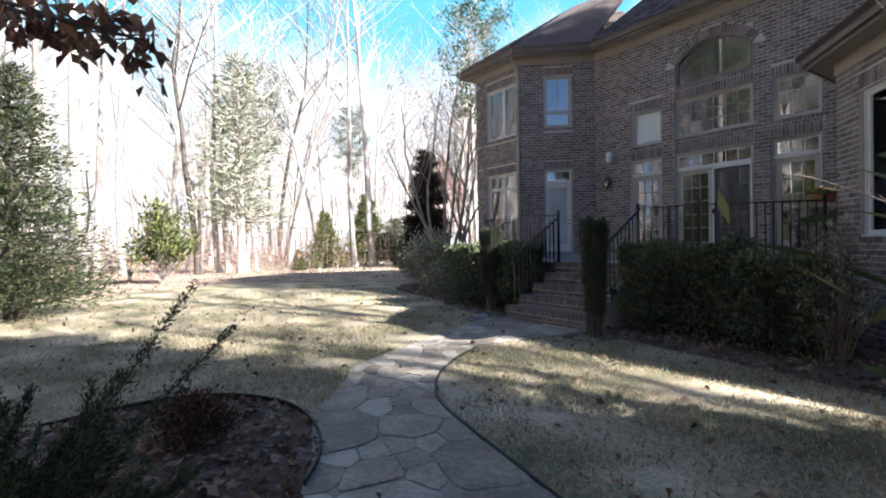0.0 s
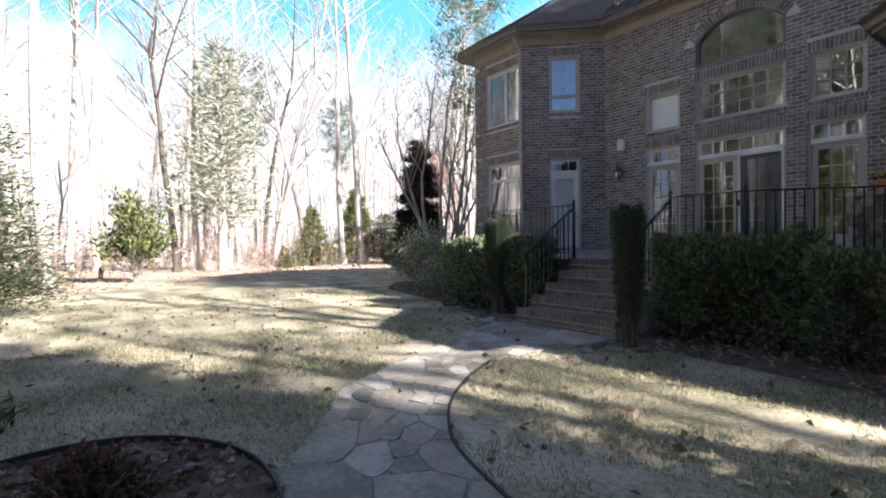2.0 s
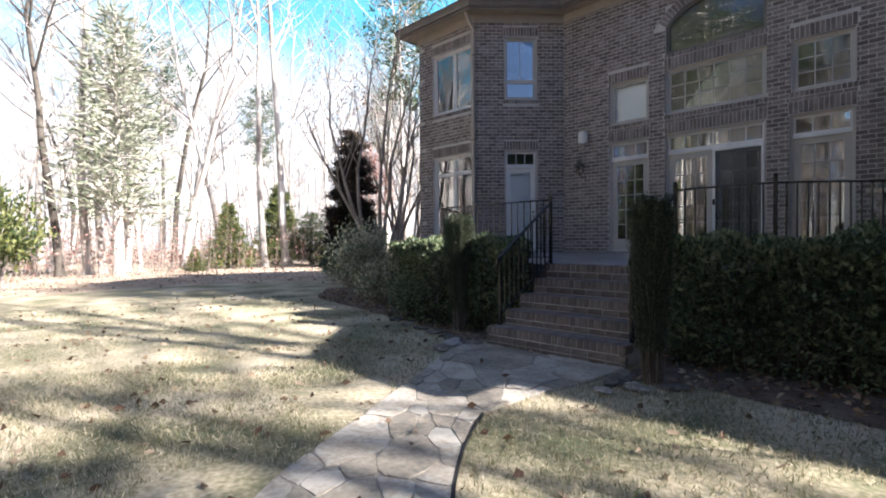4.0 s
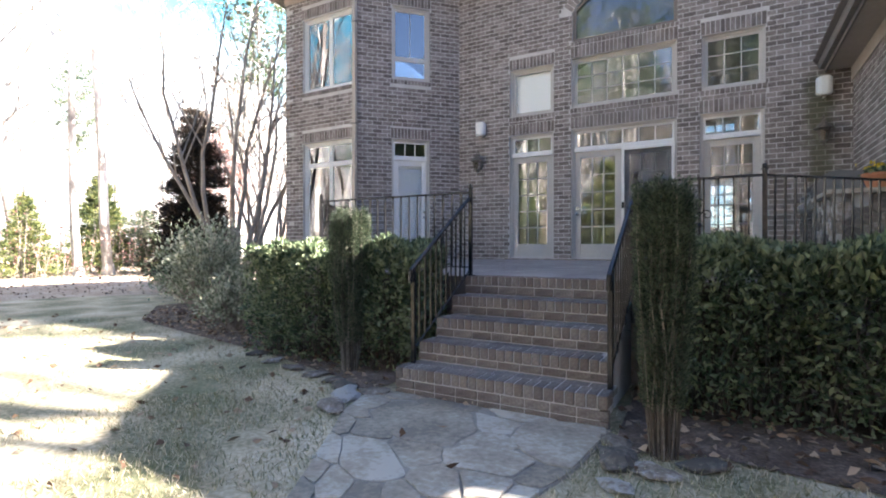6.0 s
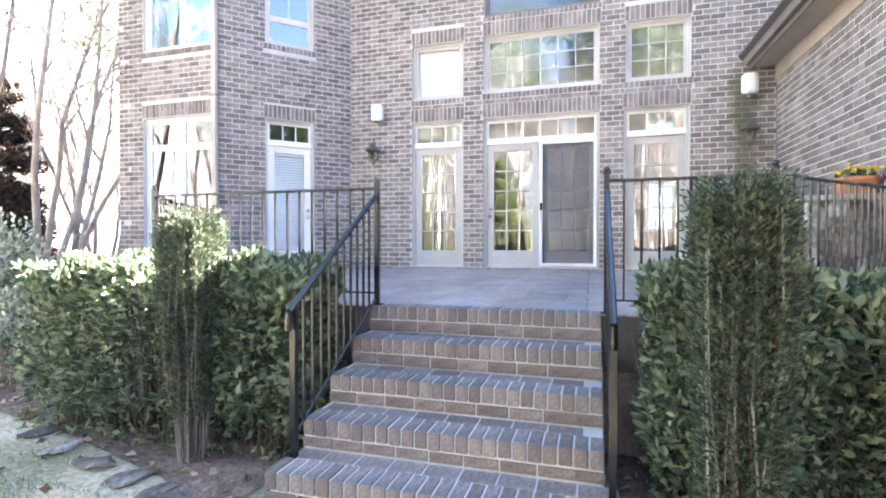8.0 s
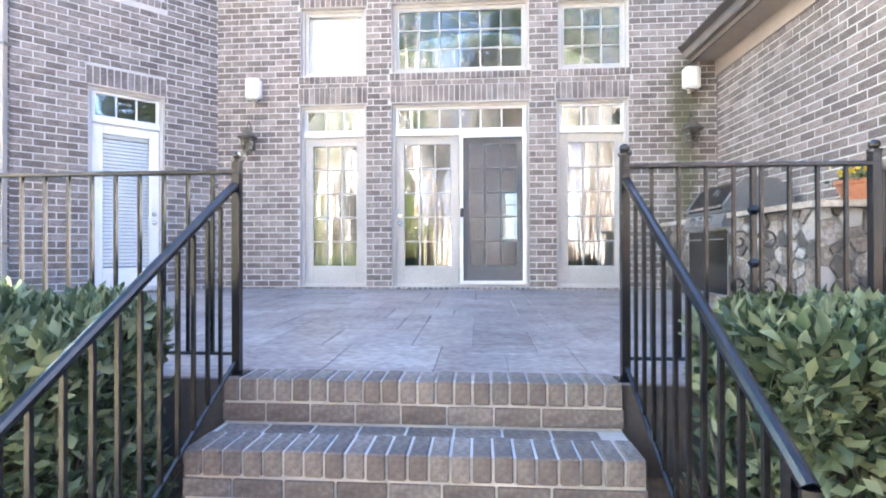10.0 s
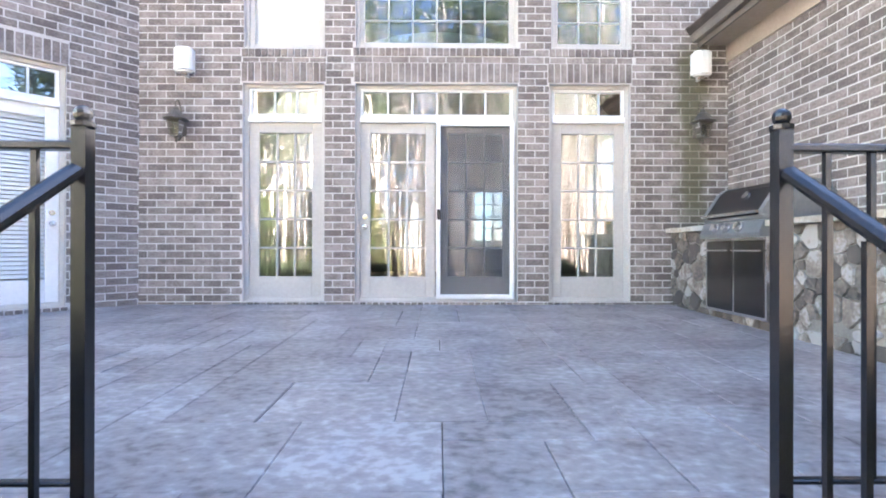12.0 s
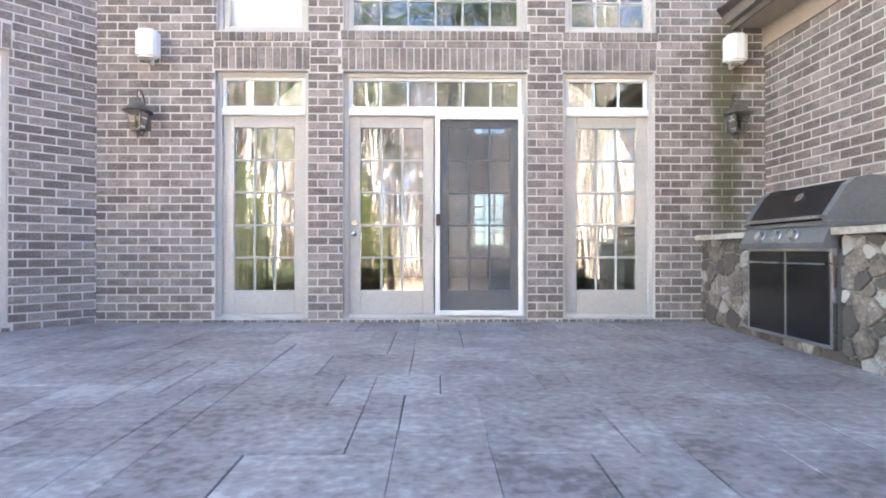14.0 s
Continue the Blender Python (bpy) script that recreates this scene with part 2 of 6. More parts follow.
def stained(base, name, x, half, z0, z1, tint):
    """A copy of a wall surface with a damp, mossy streak of its own ragged shape running down it."""
    m = base.copy()
    m.name = name
    n, l = m.node_tree.nodes, m.node_tree.links
    b = n["Principled BSDF"]
    old = b.inputs["Base Color"].links[0].from_socket
    tc, sp, nz = n.new("ShaderNodeTexCoord"), n.new("ShaderNodeSeparateXYZ"), n.new("ShaderNodeTexNoise")
    l.new(tc.outputs["Object"], sp.inputs[0]), l.new(tc.outputs["Object"], nz.inputs["Vector"])
    nz.inputs["Scale"].default_value = 5.0

    def node(op, *vals):
        q = n.new("ShaderNodeMath")
        q.operation, q.use_clamp = op, op == "MULTIPLY"
        for i, v in enumerate(vals):
            if isinstance(v, (int, float)):
                q.inputs[i].default_value = v
            else:
                l.new(v, q.inputs[i])
        return q.outputs[0]

    def ramp(v, lo, hi):
        q = n.new("ShaderNodeMapRange")
        q.interpolation_type = "SMOOTHSTEP"
        q.inputs[1].default_value, q.inputs[2].default_value = lo, hi
        l.new(v, q.inputs[0])
        return q.outputs[0]

    wobble = node("MULTIPLY_ADD", nz.outputs[0], 0.35, -0.17)
    side = node("ABSOLUTE", node("ADD", node("SUBTRACT", sp.outputs[0], x), wobble))
    k = node("MULTIPLY", ramp(side, half, half * 0.2), node("MULTIPLY", ramp(sp.outputs[2], z0, z0 + 0.6), ramp(sp.outputs[2], z1, z1 - 0.25)))
    k = node("MULTIPLY", k, 0.8)
    mx = n.new("ShaderNodeMix")
    mx.data_type = "RGBA"
    mx.inputs[7].default_value = (*tint, 1)
    l.new(k, mx.inputs[0]), l.new(old, mx.inputs[6]), l.new(mx.outputs[2], b.inputs["Base Color"])
    return m


M_BRICK_MOSS = stained(M_BRICK, "mossy_brick", 6.42, 0.26, 0.6, 3.1, (0.075, 0.075, 0.04))
M_MORTAR_MOSS = stained(M_MORTAR, "mossy_mortar", 6.42, 0.26, 0.6, 3.1, (0.13, 0.125, 0.075))


# ---- building helpers ----
def mesh_of(name, verts, faces, material, smooth=False):
    me = bpy.data.meshes.new(name)
    me.from_pydata([tuple(v) for v in verts], [], faces)
    me.materials.append(material)
    if smooth:
        me.shade_smooth()
    me.update()
    return me


def part(name, bm, material, parent=None, label=""):
    """One bmesh, or one mesh, as ONE object, under its thing where there is one."""
    if isinstance(bm, bmesh.types.BMesh):
        me = bpy.data.meshes.new(name)
        bm.to_mesh(me)
        bm.free()
        me.materials.append(material)
    else:
        me = bm
    ob = new(name, me)
    if parent is not None:
        ob.parent = parent
    if label:
        ob["label"] = label
    return ob


def thing(name, m, label, category, group="", kind=""):
    ob = new(name)
    ob.matrix_world = m if isinstance(m, Matrix) else Matrix.Translation(m)
    return tagged(ob, label, category, group, kind)


def box(bm, x0, x1, y0, y1, z0, z1, bevel=0.0):
    r = bmesh.ops.create_cube(bm, size=1.0, matrix=Matrix.LocRotScale(((x0 + x1) / 2, (y0 + y1) / 2, (z0 + z1) / 2), None, (abs(x1 - x0), abs(y1 - y0), abs(z1 - z0))))
    if bevel:
        es = {e for v in r["verts"] for e in v.link_edges}
        bmesh.ops.bevel(bm, geom=list(es), offset=bevel, segments=1, affect="EDGES")
    return bm


def boxes(*rows, bevel=0.0):
    bm = bmesh.new()
    for r in rows:
        box(bm, *r, bevel=bevel)
    return bm


def cyl(bm, a, b, r0, r1=None, n=10):
    """A capped tapered rod from a to b."""
    a, b = Vector(a), Vector(b)
    q = (b - a).to_track_quat("Z", "Y")
    bmesh.ops.create_cone(bm, cap_ends=True, segments=n, radius1=r0, radius2=r0 if r1 is None else r1, depth=(b - a).length,
                          matrix=Matrix.LocRotScale((a + b) / 2, q, None))
    return bm


def lathe(bm, rings, n=16, at=(0, 0, 0)):
    """A body turned about z from (radius, z) rings."""
    vs = [[bm.verts.new((at[0] + r * math.cos(2 * math.pi * i / n), at[1] + r * math.sin(2 * math.pi * i / n), at[2] + z)) for i in range(n)] for r, z in rings]
    for a, b in zip(vs, vs[1:]):
        for i in range(n):
            bm.faces.new((a[i], a[(i + 1) % n], b[(i + 1) % n], b[i]))
    bm.faces.new(vs[0][::-1]), bm.faces.new(vs[-1])
    return bm


def prism(bm, pts, z0, z1):
    """A flat polygon (x, y) raised from z0 to z1."""
    lo, hi = [bm.verts.new((x, y, z0)) for x, y in pts], [bm.verts.new((x, y, z1)) for x, y in pts]
    bm.faces.new(lo[::-1]), bm.faces.new(hi)
    for i in range(len(pts)):
        j = (i + 1) % len(pts)
        bm.faces.new((lo[i], lo[j], hi[j], hi[i]))
    return bm


BOXF = [(0, 3, 2, 1), (4, 5, 6, 7), (0, 1, 5, 4), (1, 2, 6, 5), (2, 3, 7, 6), (3, 0, 4, 7)]


def box_mesh(name, material, x0, x1, y0, y1, z0, z1, ch=0.003):
    """A small block with chamfered front edges; the front faces -y."""
    v = [(x0, y1, z0), (x1, y1, z0), (x1, y1, z1), (x0, y1, z1), (x0, y0 + ch, z0), (x1, y0 + ch, z0), (x1, y0 + ch, z1), (x0, y0 + ch, z1),
         (x0 + ch, y0, z0 + ch), (x1 - ch, y0, z0 + ch), (x1 - ch, y0, z1 - ch), (x0 + ch, y0, z1 - ch)]
    f = [(8, 9, 10, 11)] + [(a, (a + 1) % 4, (a + 1) % 4 + 4, a + 4) for a in range(4)] + [(a + 4, (a + 1) % 4 + 4, (a + 1) % 4 + 8, a + 8) for a in range(4)]
    return mesh_of(name, v, f, material)


# ---- walls of brick ----
COURSE, BRICK = 0.0838, 0.213


class Wall:
    """A wall that runs from point a to point b, seen from outside from left to right; local x along it, y inwards, z up."""

    def __init__(self, name, label, a, b, z0, z1, openings, heads=(), arch=None, near=None, thick=0.26, brick=None, mortar=None):
        a, b = Vector(a), Vector(b)
        d = b - a
        self.m = pose(a.x, a.y, 0, 0, 0, math.degrees(math.atan2(d.y, d.x)))
        self.length, L = d.length, d.length
        xs = sorted({0, L} | {v for o in openings for v in o[:2]})
        zs = sorted({z0, z1} | {v for o in openings for v in o[2:4]})
        bm = bmesh.new()
        for x0, x1 in zip(xs, xs[1:]):
            run = None
            for u0, u1 in list(zip(zs, zs[1:])) + [(None, None)]:
                solid = u0 is not None and not any(o[0] - 1e-6 <= x0 and x1 <= o[1] + 1e-6 and o[2] - 1e-6 <= u0 and u1 <= o[3] + 1e-6 for o in openings)
                if solid:
                    run = (run[0] if run else u0, u1)
                elif run:
                    box(bm, x0, x1, 0.003, thick, run[0], run[1])
                    run = None
        if arch:                                  # fill over the segment arch
            ax0, ax1, aspring, atop = arch
            n = 20
            for i in range(n):
                q0, q1 = ax0 + (ax1 - ax0) * i / n, ax0 + (ax1 - ax0) * (i + 1) / n
                za, zb = self.rise(arch, q0), self.rise(arch, q1)
                vs = [bm.verts.new(p) for p in ((q0, .003, za), (q1, .003, zb), (q1, .003, atop), (q0, .003, atop), (q0, thick, za), (q1, thick, zb), (q1, thick, atop), (q0, thick, atop))]
                for f in ((0, 1, 2, 3), (5, 4, 7, 6), (4, 5, 1, 0)):
                    bm.faces.new([vs[k] for k in f])
        self.ob = tagged(part(name, bm, mortar or M_MORTAR), label, "wall", kind="structure")
        self.ob.matrix_world = self.m
        full = box_mesh("brick", M_BRICK, 0, BRICK - 0.014, -0.002, 0.03, 0, COURSE - 0.014)
        vs, fs, count = [], [], 0
        blocks = list(openings) + list(heads)
        r = random.Random(len(name) * 31)
        row = 0
        z = z0
        while z < z1 - 0.02:
            zt = min(z + COURSE - 0.014, z1)
            zc = (z + zt) / 2
            cuts = []
            for o in blocks:
                if o[2] - 0.03 < zc < o[3] + 0.03:
                    cuts.append((o[0], o[1]))
            if arch and arch[2] - 0.02 < zc:
                lim = [q for q in np.linspace(arch[0] - 0.3, arch[1] + 0.3, 60) if self.rise(arch, q, 0.235) > zc]
                if lim:
                    cuts.append((min(lim), max(lim)))
            x = -(row % 2) * BRICK / 2
            while x < L:
                segs = [(max(x, 0.0), min(x + BRICK - 0.014, L))]
                for c0, c1 in cuts:
                    segs = [s for a0, a1 in segs for s in ((a0, min(a1, c0 - 0.004)), (max(a0, c1 + 0.004), a1)) if s[1] - s[0] > 0.02]
                for a0, a1 in segs:
                    if near and count < 290 and a1 - a0 > BRICK - 0.014 and near[0] < a0 < near[1] and near[2] < z < near[3]:
                        ob = part("brick", full, None, self.ob)
                        ob.location = (a0, r.uniform(-0.002, 0.002), z)
                        count += 1
                        continue
                    k, out = len(vs), r.uniform(-0.0045, 0.0005)
                    c = 0.003
                    vs += [(a0, 0.03, z), (a1, 0.03, z), (a1, 0.03, zt), (a0, 0.03, zt), (a0, out + c, z), (a1, out + c, z), (a1, out + c, zt), (a0, out + c, zt),
                           (a0 + c, out, z + c), (a1 - c, out, z + c), (a1 - c, out, zt - c), (a0 + c, out, zt - c)]
                    fs += [(k + 8, k + 9, k + 10, k + 11)] + [(k + q, k + (q + 1) % 4, k + (q + 1) % 4 + 4, k + q + 4) for q in range(4)] \
                        + [(k + q + 4, k + (q + 1) % 4 + 4, k + (q + 1) % 4 + 8, k + q + 8) for q in range(4)]
                x += BRICK
            z += COURSE
            row += 1
        # upright bricks over the openings and on-edge bricks under them
        for o in heads:
            w = o[5] if len(o) > 5 else 0.0745
            n = max(1, round((o[1] - o[0]) / w))
            w = (o[1] - o[0]) / n
            for i in range(n):
                a0, a1, z, zt = o[0] + i * w + 0.007, o[0] + (i + 1) * w - 0.007, o[2] + 0.007, o[3] - 0.007
                k, c, out = len(vs), 0.003, -o[4] * 0.35 + r.uniform(-0.003, 0.001)
                vs += [(a0, 0.03, z), (a1, 0.03, z), (a1, 0.03, zt), (a0, 0.03, zt), (a0, out + c, z), (a1, out + c, z), (a1, out + c, zt), (a0, out + c, zt),
                       (a0 + c, out, z + c), (a1 - c, out, z + c), (a1 - c, out, zt - c), (a0 + c, out, zt - c)]
                fs += [(k + 8, k + 9, k + 10, k + 11)] + [(k + q, k + (q + 1) % 4, k + (q + 1) % 4 + 4, k + q + 4) for q in range(4)] \
                    + [(k + q + 4, k + (q + 1) % 4 + 4, k + (q + 1) % 4 + 8, k + q + 8) for q in range(4)]
        if arch:
            ax0, ax1, aspring, atop = arch
            half, h = (ax1 - ax0) / 2, atop - aspring
            R = (half * half + h * h) / (2 * h)
            cx, cz, am = (ax0 + ax1) / 2, atop - R, math.asin(half / R)
            n = round(2 * am * R / 0.078)
            for i in range(n):
                t0, t1 = -am + 2 * am * (i + 0.07) / n, -am + 2 * am * (i + 0.93) / n
                k = len(vs)
                for yy in (0.03, -0.006):
                    for tt, rr in ((t0, R + 0.004), (t1, R + 0.004), (t1, R + 0.22), (t0, R + 0.22)):
                        vs.append((cx + rr * math.sin(tt), yy, cz + rr * math.cos(tt)))
                fs += [tuple(k + q for q in f) for f in ((4, 5, 6, 7), (0, 1, 5, 4), (1, 2, 6, 5), (2, 3, 7, 6), (3, 0, 4, 7))]
        tagged(part("brickwork", mesh_of("brickwork", vs, fs, brick or M_BRICK), None, self.ob), kind="stuff")

    @staticmethod
    def rise(arch, x, extra=0.0):
        """Height of the arch's inner edge, or of its outer ring, over x."""
        ax0, ax1, aspring, atop = arch
        half, h = (ax1 - ax0) / 2, atop - aspring
        R = (half * half + h * h) / (2 * h)
        u = (R + extra) ** 2 - (x - (ax0 + ax1) / 2) ** 2
        return atop - R + math.sqrt(u) if u > 0 else -99.0


XA, YA = -3.43, 0.0            # bay meets the main wall
XB, YB = -4.97, -1.62          # bay's outer corner
XC = -7.05                     # far corner of the bay's front
XW, YW = 3.40, -3.0            # wing's corner
EAVE = 5.95
mx_ = lambda x: x - XA
ARCH = (mx_(-0.93), mx_(0.95), 4.86, 5.30)
main_open = [(mx_(-2.24), mx_(-1.30), 0.03, 2.56), (mx_(-0.94), mx_(0.94), 0.03, 2.56), (mx_(1.31), mx_(2.255), 0.03, 2.56),
             (mx_(-2.225), mx_(-1.30), 2.955, 3.92), (mx_(-0.94), mx_(0.94), 2.975, 3.95), (mx_(1.335), mx_(2.265), 2.97, 3.92),
             (ARCH[0], ARCH[1], 4.27, 5.30)]
main_heads = [(o[0] - 0.02, o[1] + 0.02, 2.57, 2.80, 0.012) for o in main_open[:3]] + [(o[0] - 0.03, o[1] + 0.03, o[2] - 0.10, o[2], 0.03) for o in main_open[3:6]] + [(ARCH[0] - 0.03, ARCH[1] + 0.03, 4.19, 4.27, 0.03)] + [(o[0] - 0.02, o[1] + 0.02, 2.795, o[2] - 0.10, 0.0, 0.213) for o in main_open[3:6]] \
    + [(o[0] - 0.02, o[1] + 0.02, o[3] + 0.005, o[3] + 0.235, 0.012) for o in main_open[3:6]] + [(o[0] - 0.02, o[1] + 0.02, -0.045, 0.028, 0.05) for o in main_open[:3]]
wall_main = Wall("wall_main", "two-storey wall of grey-brown brick with pale mortar", (XA, YA), (6.4, 0), -0.05, EAVE, main_open, main_heads, ARCH, near=(0.1, 6.6, -0.1, 1.1), brick=M_BRICK_MOSS, mortar=M_MORTAR_MOSS)
bay_open = [(0.727, 1.555, 0.03, 2.56), (0.727, 1.555, 3.83, 5.40)]
bay_heads = [(0.70, 1.58, 2.57, 2.80, 0.012), (0.70, 1.58, 5.41, 5.64, 0.012), (0.69, 1.59, 3.73, 3.83, 0.03), (0.70, 1.58, -0.045, 0.028, 0.05)]
wall_bay = Wall("wall_bay_angled", "angled bay wall of grey-brown brick", (XB, YB), (XA, YA), -0.10, EAVE, bay_open, bay_heads, near=(1.3, 2.2, -0.2, 2.4))
front_open = [(XC * -1 - 6.52, XC * -1 - 5.02, 0.32, 2.55), (XC * -1 - 6.52, XC * -1 - 5.02, 3.68, 5.30)]
front_heads = [(0.50, 2.05, 2.56, 2.79, 0.012), (0.50, 2.05, 5.31, 5.54, 0.012), (0.50, 2.05, 3.58, 3.68, 0.03), (0.50, 2.05, 0.22, 0.32, 0.03)]
wall_front = Wall("wall_bay_front", "brick front of the two-storey bay", (XC, YB), (XB, YB), G - 0.05, EAVE, front_open, front_heads)
wall_side = Wall("wall_bay_side", "plain brick side of the bay", (XC, 9.0), (XC, YB), G - 0.05, EAVE, [])
wall_wing = Wall("wall_wing_side", "single-storey brick wall of the wing", (XW, 0), (XW, YW), -0.10, 2.90, [], near=(0.2, 3.0, 0.9, 2.2))
XV, YV = 4.85, -4.65           # far end of the wing's angled wall
wing_open = [(0.60, 1.76, 0.35, 2.42)]
wall_wing_angled = Wall("wall_wing_angled", "angled brick wall of the wing with a tall window", (XW, YW), (XV, YV), G - 0.05, 2.90, wing_open, [(0.58, 1.78, 2.43, 2.66, 0.012), (0.58, 1.78, 0.25, 0.35, 0.03)])
XR, YR = 6.4, -3.85            # the wing's forward part ends, its long front stands back
wall_wing_front = Wall("wall_wing_front", "plain brick front of the wing", (XV, YV), (XR, YV), G - 0.05, 2.90, [])
wall_wing_return = Wall("wall_wing_return", "plain brick return of the wing", (XR, YV), (XR, YR), G - 0.05, 2.90, [])
wall_wing_back = Wall("wall_wing_set_back", "plain set-back brick front of the wing", (XR, YR), (12.0, YR), G - 0.05, 2.90, [])

# plain walls that close the house at the back and sides
bm = boxes((6.4, 6.66, 0.27, 9, G, EAVE), (XC + 0.27, 6.4, 8.74, 9.0, 4.32, EAVE), (XC + 0.27, 1.0, 8.74, 9.0, G, 4.32), (3.35, 6.4, 8.74, 9.0, G, 4.32), (1.0, 3.35, 8.74, 9.0, G, 0.8), (1.0, 3.35, 8.74, 9.0, 2.42, 3.93), (2.0, 2.45, 8.74, 9.0, 0.8, 2.42), (2.0, 2.45, 8.74, 9.0, 3.93, 4.32), (12.0, 12.26, YR, 9, G, 2.9))
tagged(part("wall_back", bm, M_ROOM), "plain inner and outer walls closing the house", "wall", kind="structure")
tagged(part("floor_inside", prism(bmesh.new(), [(XC + .28, YB + .28), (XB + .1, YB + .28), (XA + .1, .28), (6.38, .28), (6.38, 8.7), (XC + .28, 8.7)], -0.12, 0.0), M_FLOORIN), "dark oak floor inside the house", "floor", kind="structure")
tagged(part("ceiling", prism(bmesh.new(), [(XC + .28, YB + .28), (XB + .1, YB + .28), (XA + .1, .28), (6.38, .28), (6.38, 8.7), (XC + .28, 8.7)], EAVE - 0.15, EAVE - 0.05), M_ROOM), "plain plaster ceiling inside the house", "ceiling", kind="structure")
tagged(part("wall_inner", boxes((XA - 0.1, XA + 0.02, 0.28, 8.7, 0, EAVE - .2), (4.3, 4.4, 0.28, 8.7, 0, EAVE - .2)), M_ROOM), "plain plaster partition walls", "wall", kind="structure")


# ---- windows and doors ----
def sash(parent, name, s0, s1, z0, z1, y, borders, cols, rows, material, label="", bar=0.022, depth=0.045, glass=None, thick_panes=True):
    """A framed leaf with real panes: borders are left, right, bottom, top."""
    l, r, b, t = borders
    gx0, gx1, gz0, gz1 = s0 + l, s1 - r, z0 + b, z1 - t
    leaf = part(name, boxes((s0, gx0, y, y + depth, z0, z1), (gx1, s1, y, y + depth, z0, z1), (gx0, gx1, y, y + depth, z0, gz0), (gx0, gx1, y, y + depth, gz1, z1), bevel=0.004), material, parent, label)
    if cols > 1 or rows > 1:
        for i in range(1, cols):
            c = gx0 + (gx1 - gx0) * i / cols
            part("muntin", boxes((c - bar / 2, c + bar / 2, y + 0.008, y + depth - 0.006, gz0, gz1), bevel=0.004), material, leaf)
        for j in range(1, rows):
            c = gz0 + (gz1 - gz0) * j / rows
            part("muntin", boxes((gx0, gx1, y + 0.01, y + depth - 0.008, c - bar / 2, c + bar / 2), bevel=0.004), material, leaf)
    for i in range(cols):
        for j in range(rows):
            p = part("pane", boxes((gx0 + (gx1 - gx0) * i / cols, gx0 + (gx1 - gx0) * (i + 1) / cols, y + 0.022, y + 0.026, gz0 + (gz1 - gz0) * j / rows, gz0 + (gz1 - gz0) * (j + 1) / rows)), glass or M_GLASS, leaf)
            p.visible_shadow = False
    return leaf


def casing(parent, s0, s1, z0, z1, y, w, material, depth=0.10, name="window_frame"):
    return part(name, boxes((s0, s0 + w, y, y + depth, z0, z1), (s1 - w, s1, y, y + depth, z0, z1), (s0 + w, s1 - w, y, y + depth, z1 - w, z1), (s0 + w, s1 - w, y, y + depth, z0, z0 + w), bevel=0.004), material, parent)


def knobs(leaf, s, y, z):
    bm = bmesh.new()
    for dz in (0.0, 0.115):
        cyl(bm, (s, y, z + dz), (s, y - 0.012, z + dz), 0.03, n=14)
        cyl(bm, (s, y - 0.012, z + dz), (s, y - 0.05, z + dz), 0.011, n=10)
        if not dz:
            bmesh.ops.create_uvsphere(bm, u_segments=12, v_segments=8, radius=0.028, matrix=Matrix.Translation((s, y - 0.06, z)))
    part("door_handle", bm, M_STEEL, leaf, "brushed nickel knob and deadbolt")


def glazed_unit(name, wall, s0, s1, leaves, label, transom_cols, mid=2.12):
    """Doors with a transom light over them, set in the opening."""
    d = thing(name, wall.m, label, "door", kind="structure")
    y = 0.06
    casing(d, s0, s1, 0.03, 2.56, y, 0.045, M_TRIM, 0.14, "door_frame")
    part("transom_bar", boxes((s0 + 0.045, s1 - 0.045, y - 0.012, y + 0.12, mid, mid + 0.07), bevel=0.004), M_WHITE, d)
    sash(d, "transom", s0 + 0.045, s1 - 0.045, mid + 0.07, 2.515, y + 0.02, (0.035, 0.035, 0.03, 0.03), transom_cols, 1, M_WHITE)
    for lf in leaves:
        ob = sash(d, "door_leaf", lf[0], lf[1], 0.075, mid, y + 0.03, (0.115, 0.115, 0.24, 0.12), 3, 5, M_DOOR)
        if lf[2]:
            knobs(ob, lf[0] + 0.055, y + 0.03, 0.90)
    return d


C0, C1 = mx_(-0.94), mx_(0.94)
glazed_unit("door_1", wall_main, mx_(-2.24), mx_(-1.30), [(mx_(-2.195), mx_(-1.345), False)], "cream fifteen-light glazed door panel with a transom", 3)
glazed_unit("door_3", wall_main, mx_(1.31), mx_(2.255), [(mx_(1.355), mx_(2.21), False)], "cream fifteen-light glazed door panel beside the grill", 3)
d2 = glazed_unit("door_2", wall_main, C0, C1, [(C0 + 0.045, C0 + 0.925, True), (C0 + 0.955, C1 - 0.045, False)], "pair of cream fifteen-light doors, one behind an insect screen", 6)
# insect screen over the right leaf
M_SCREEN = bpy.data.materials.new("insect_screen")
M_SCREEN.use_nodes = True
sn, sl = M_SCREEN.node_tree.nodes, M_SCREEN.node_tree.links
s_t, s_m = sn.new("ShaderNodeBsdfTransparent"), sn.new("ShaderNodeMixShader")
sn["Principled BSDF"].inputs["Base Color"].default_value = (0.10, 0.10, 0.105, 1)
sn["Principled BSDF"].inputs["Roughness"].default_value = 0.8
s_m.inputs[0].default_value = 0.35
sl.new(s_t.outputs[0], s_m.inputs[1]), sl.new(sn["Principled BSDF"].outputs[0], s_m.inputs[2]), sl.new(s_m.outputs[0], sn["Material Output"].inputs[0])
scr = casing(d2, C0 + 0.935, C1 - 0.035, 0.06, 2.125, 0.02, 0.05, M_WHITE, 0.05, "screen_frame")
part("screen", boxes((C0 + 0.985, C1 - 0.085, 0.045, 0.047, 0.11, 2.075)), M_SCREEN, scr, "dark insect mesh")
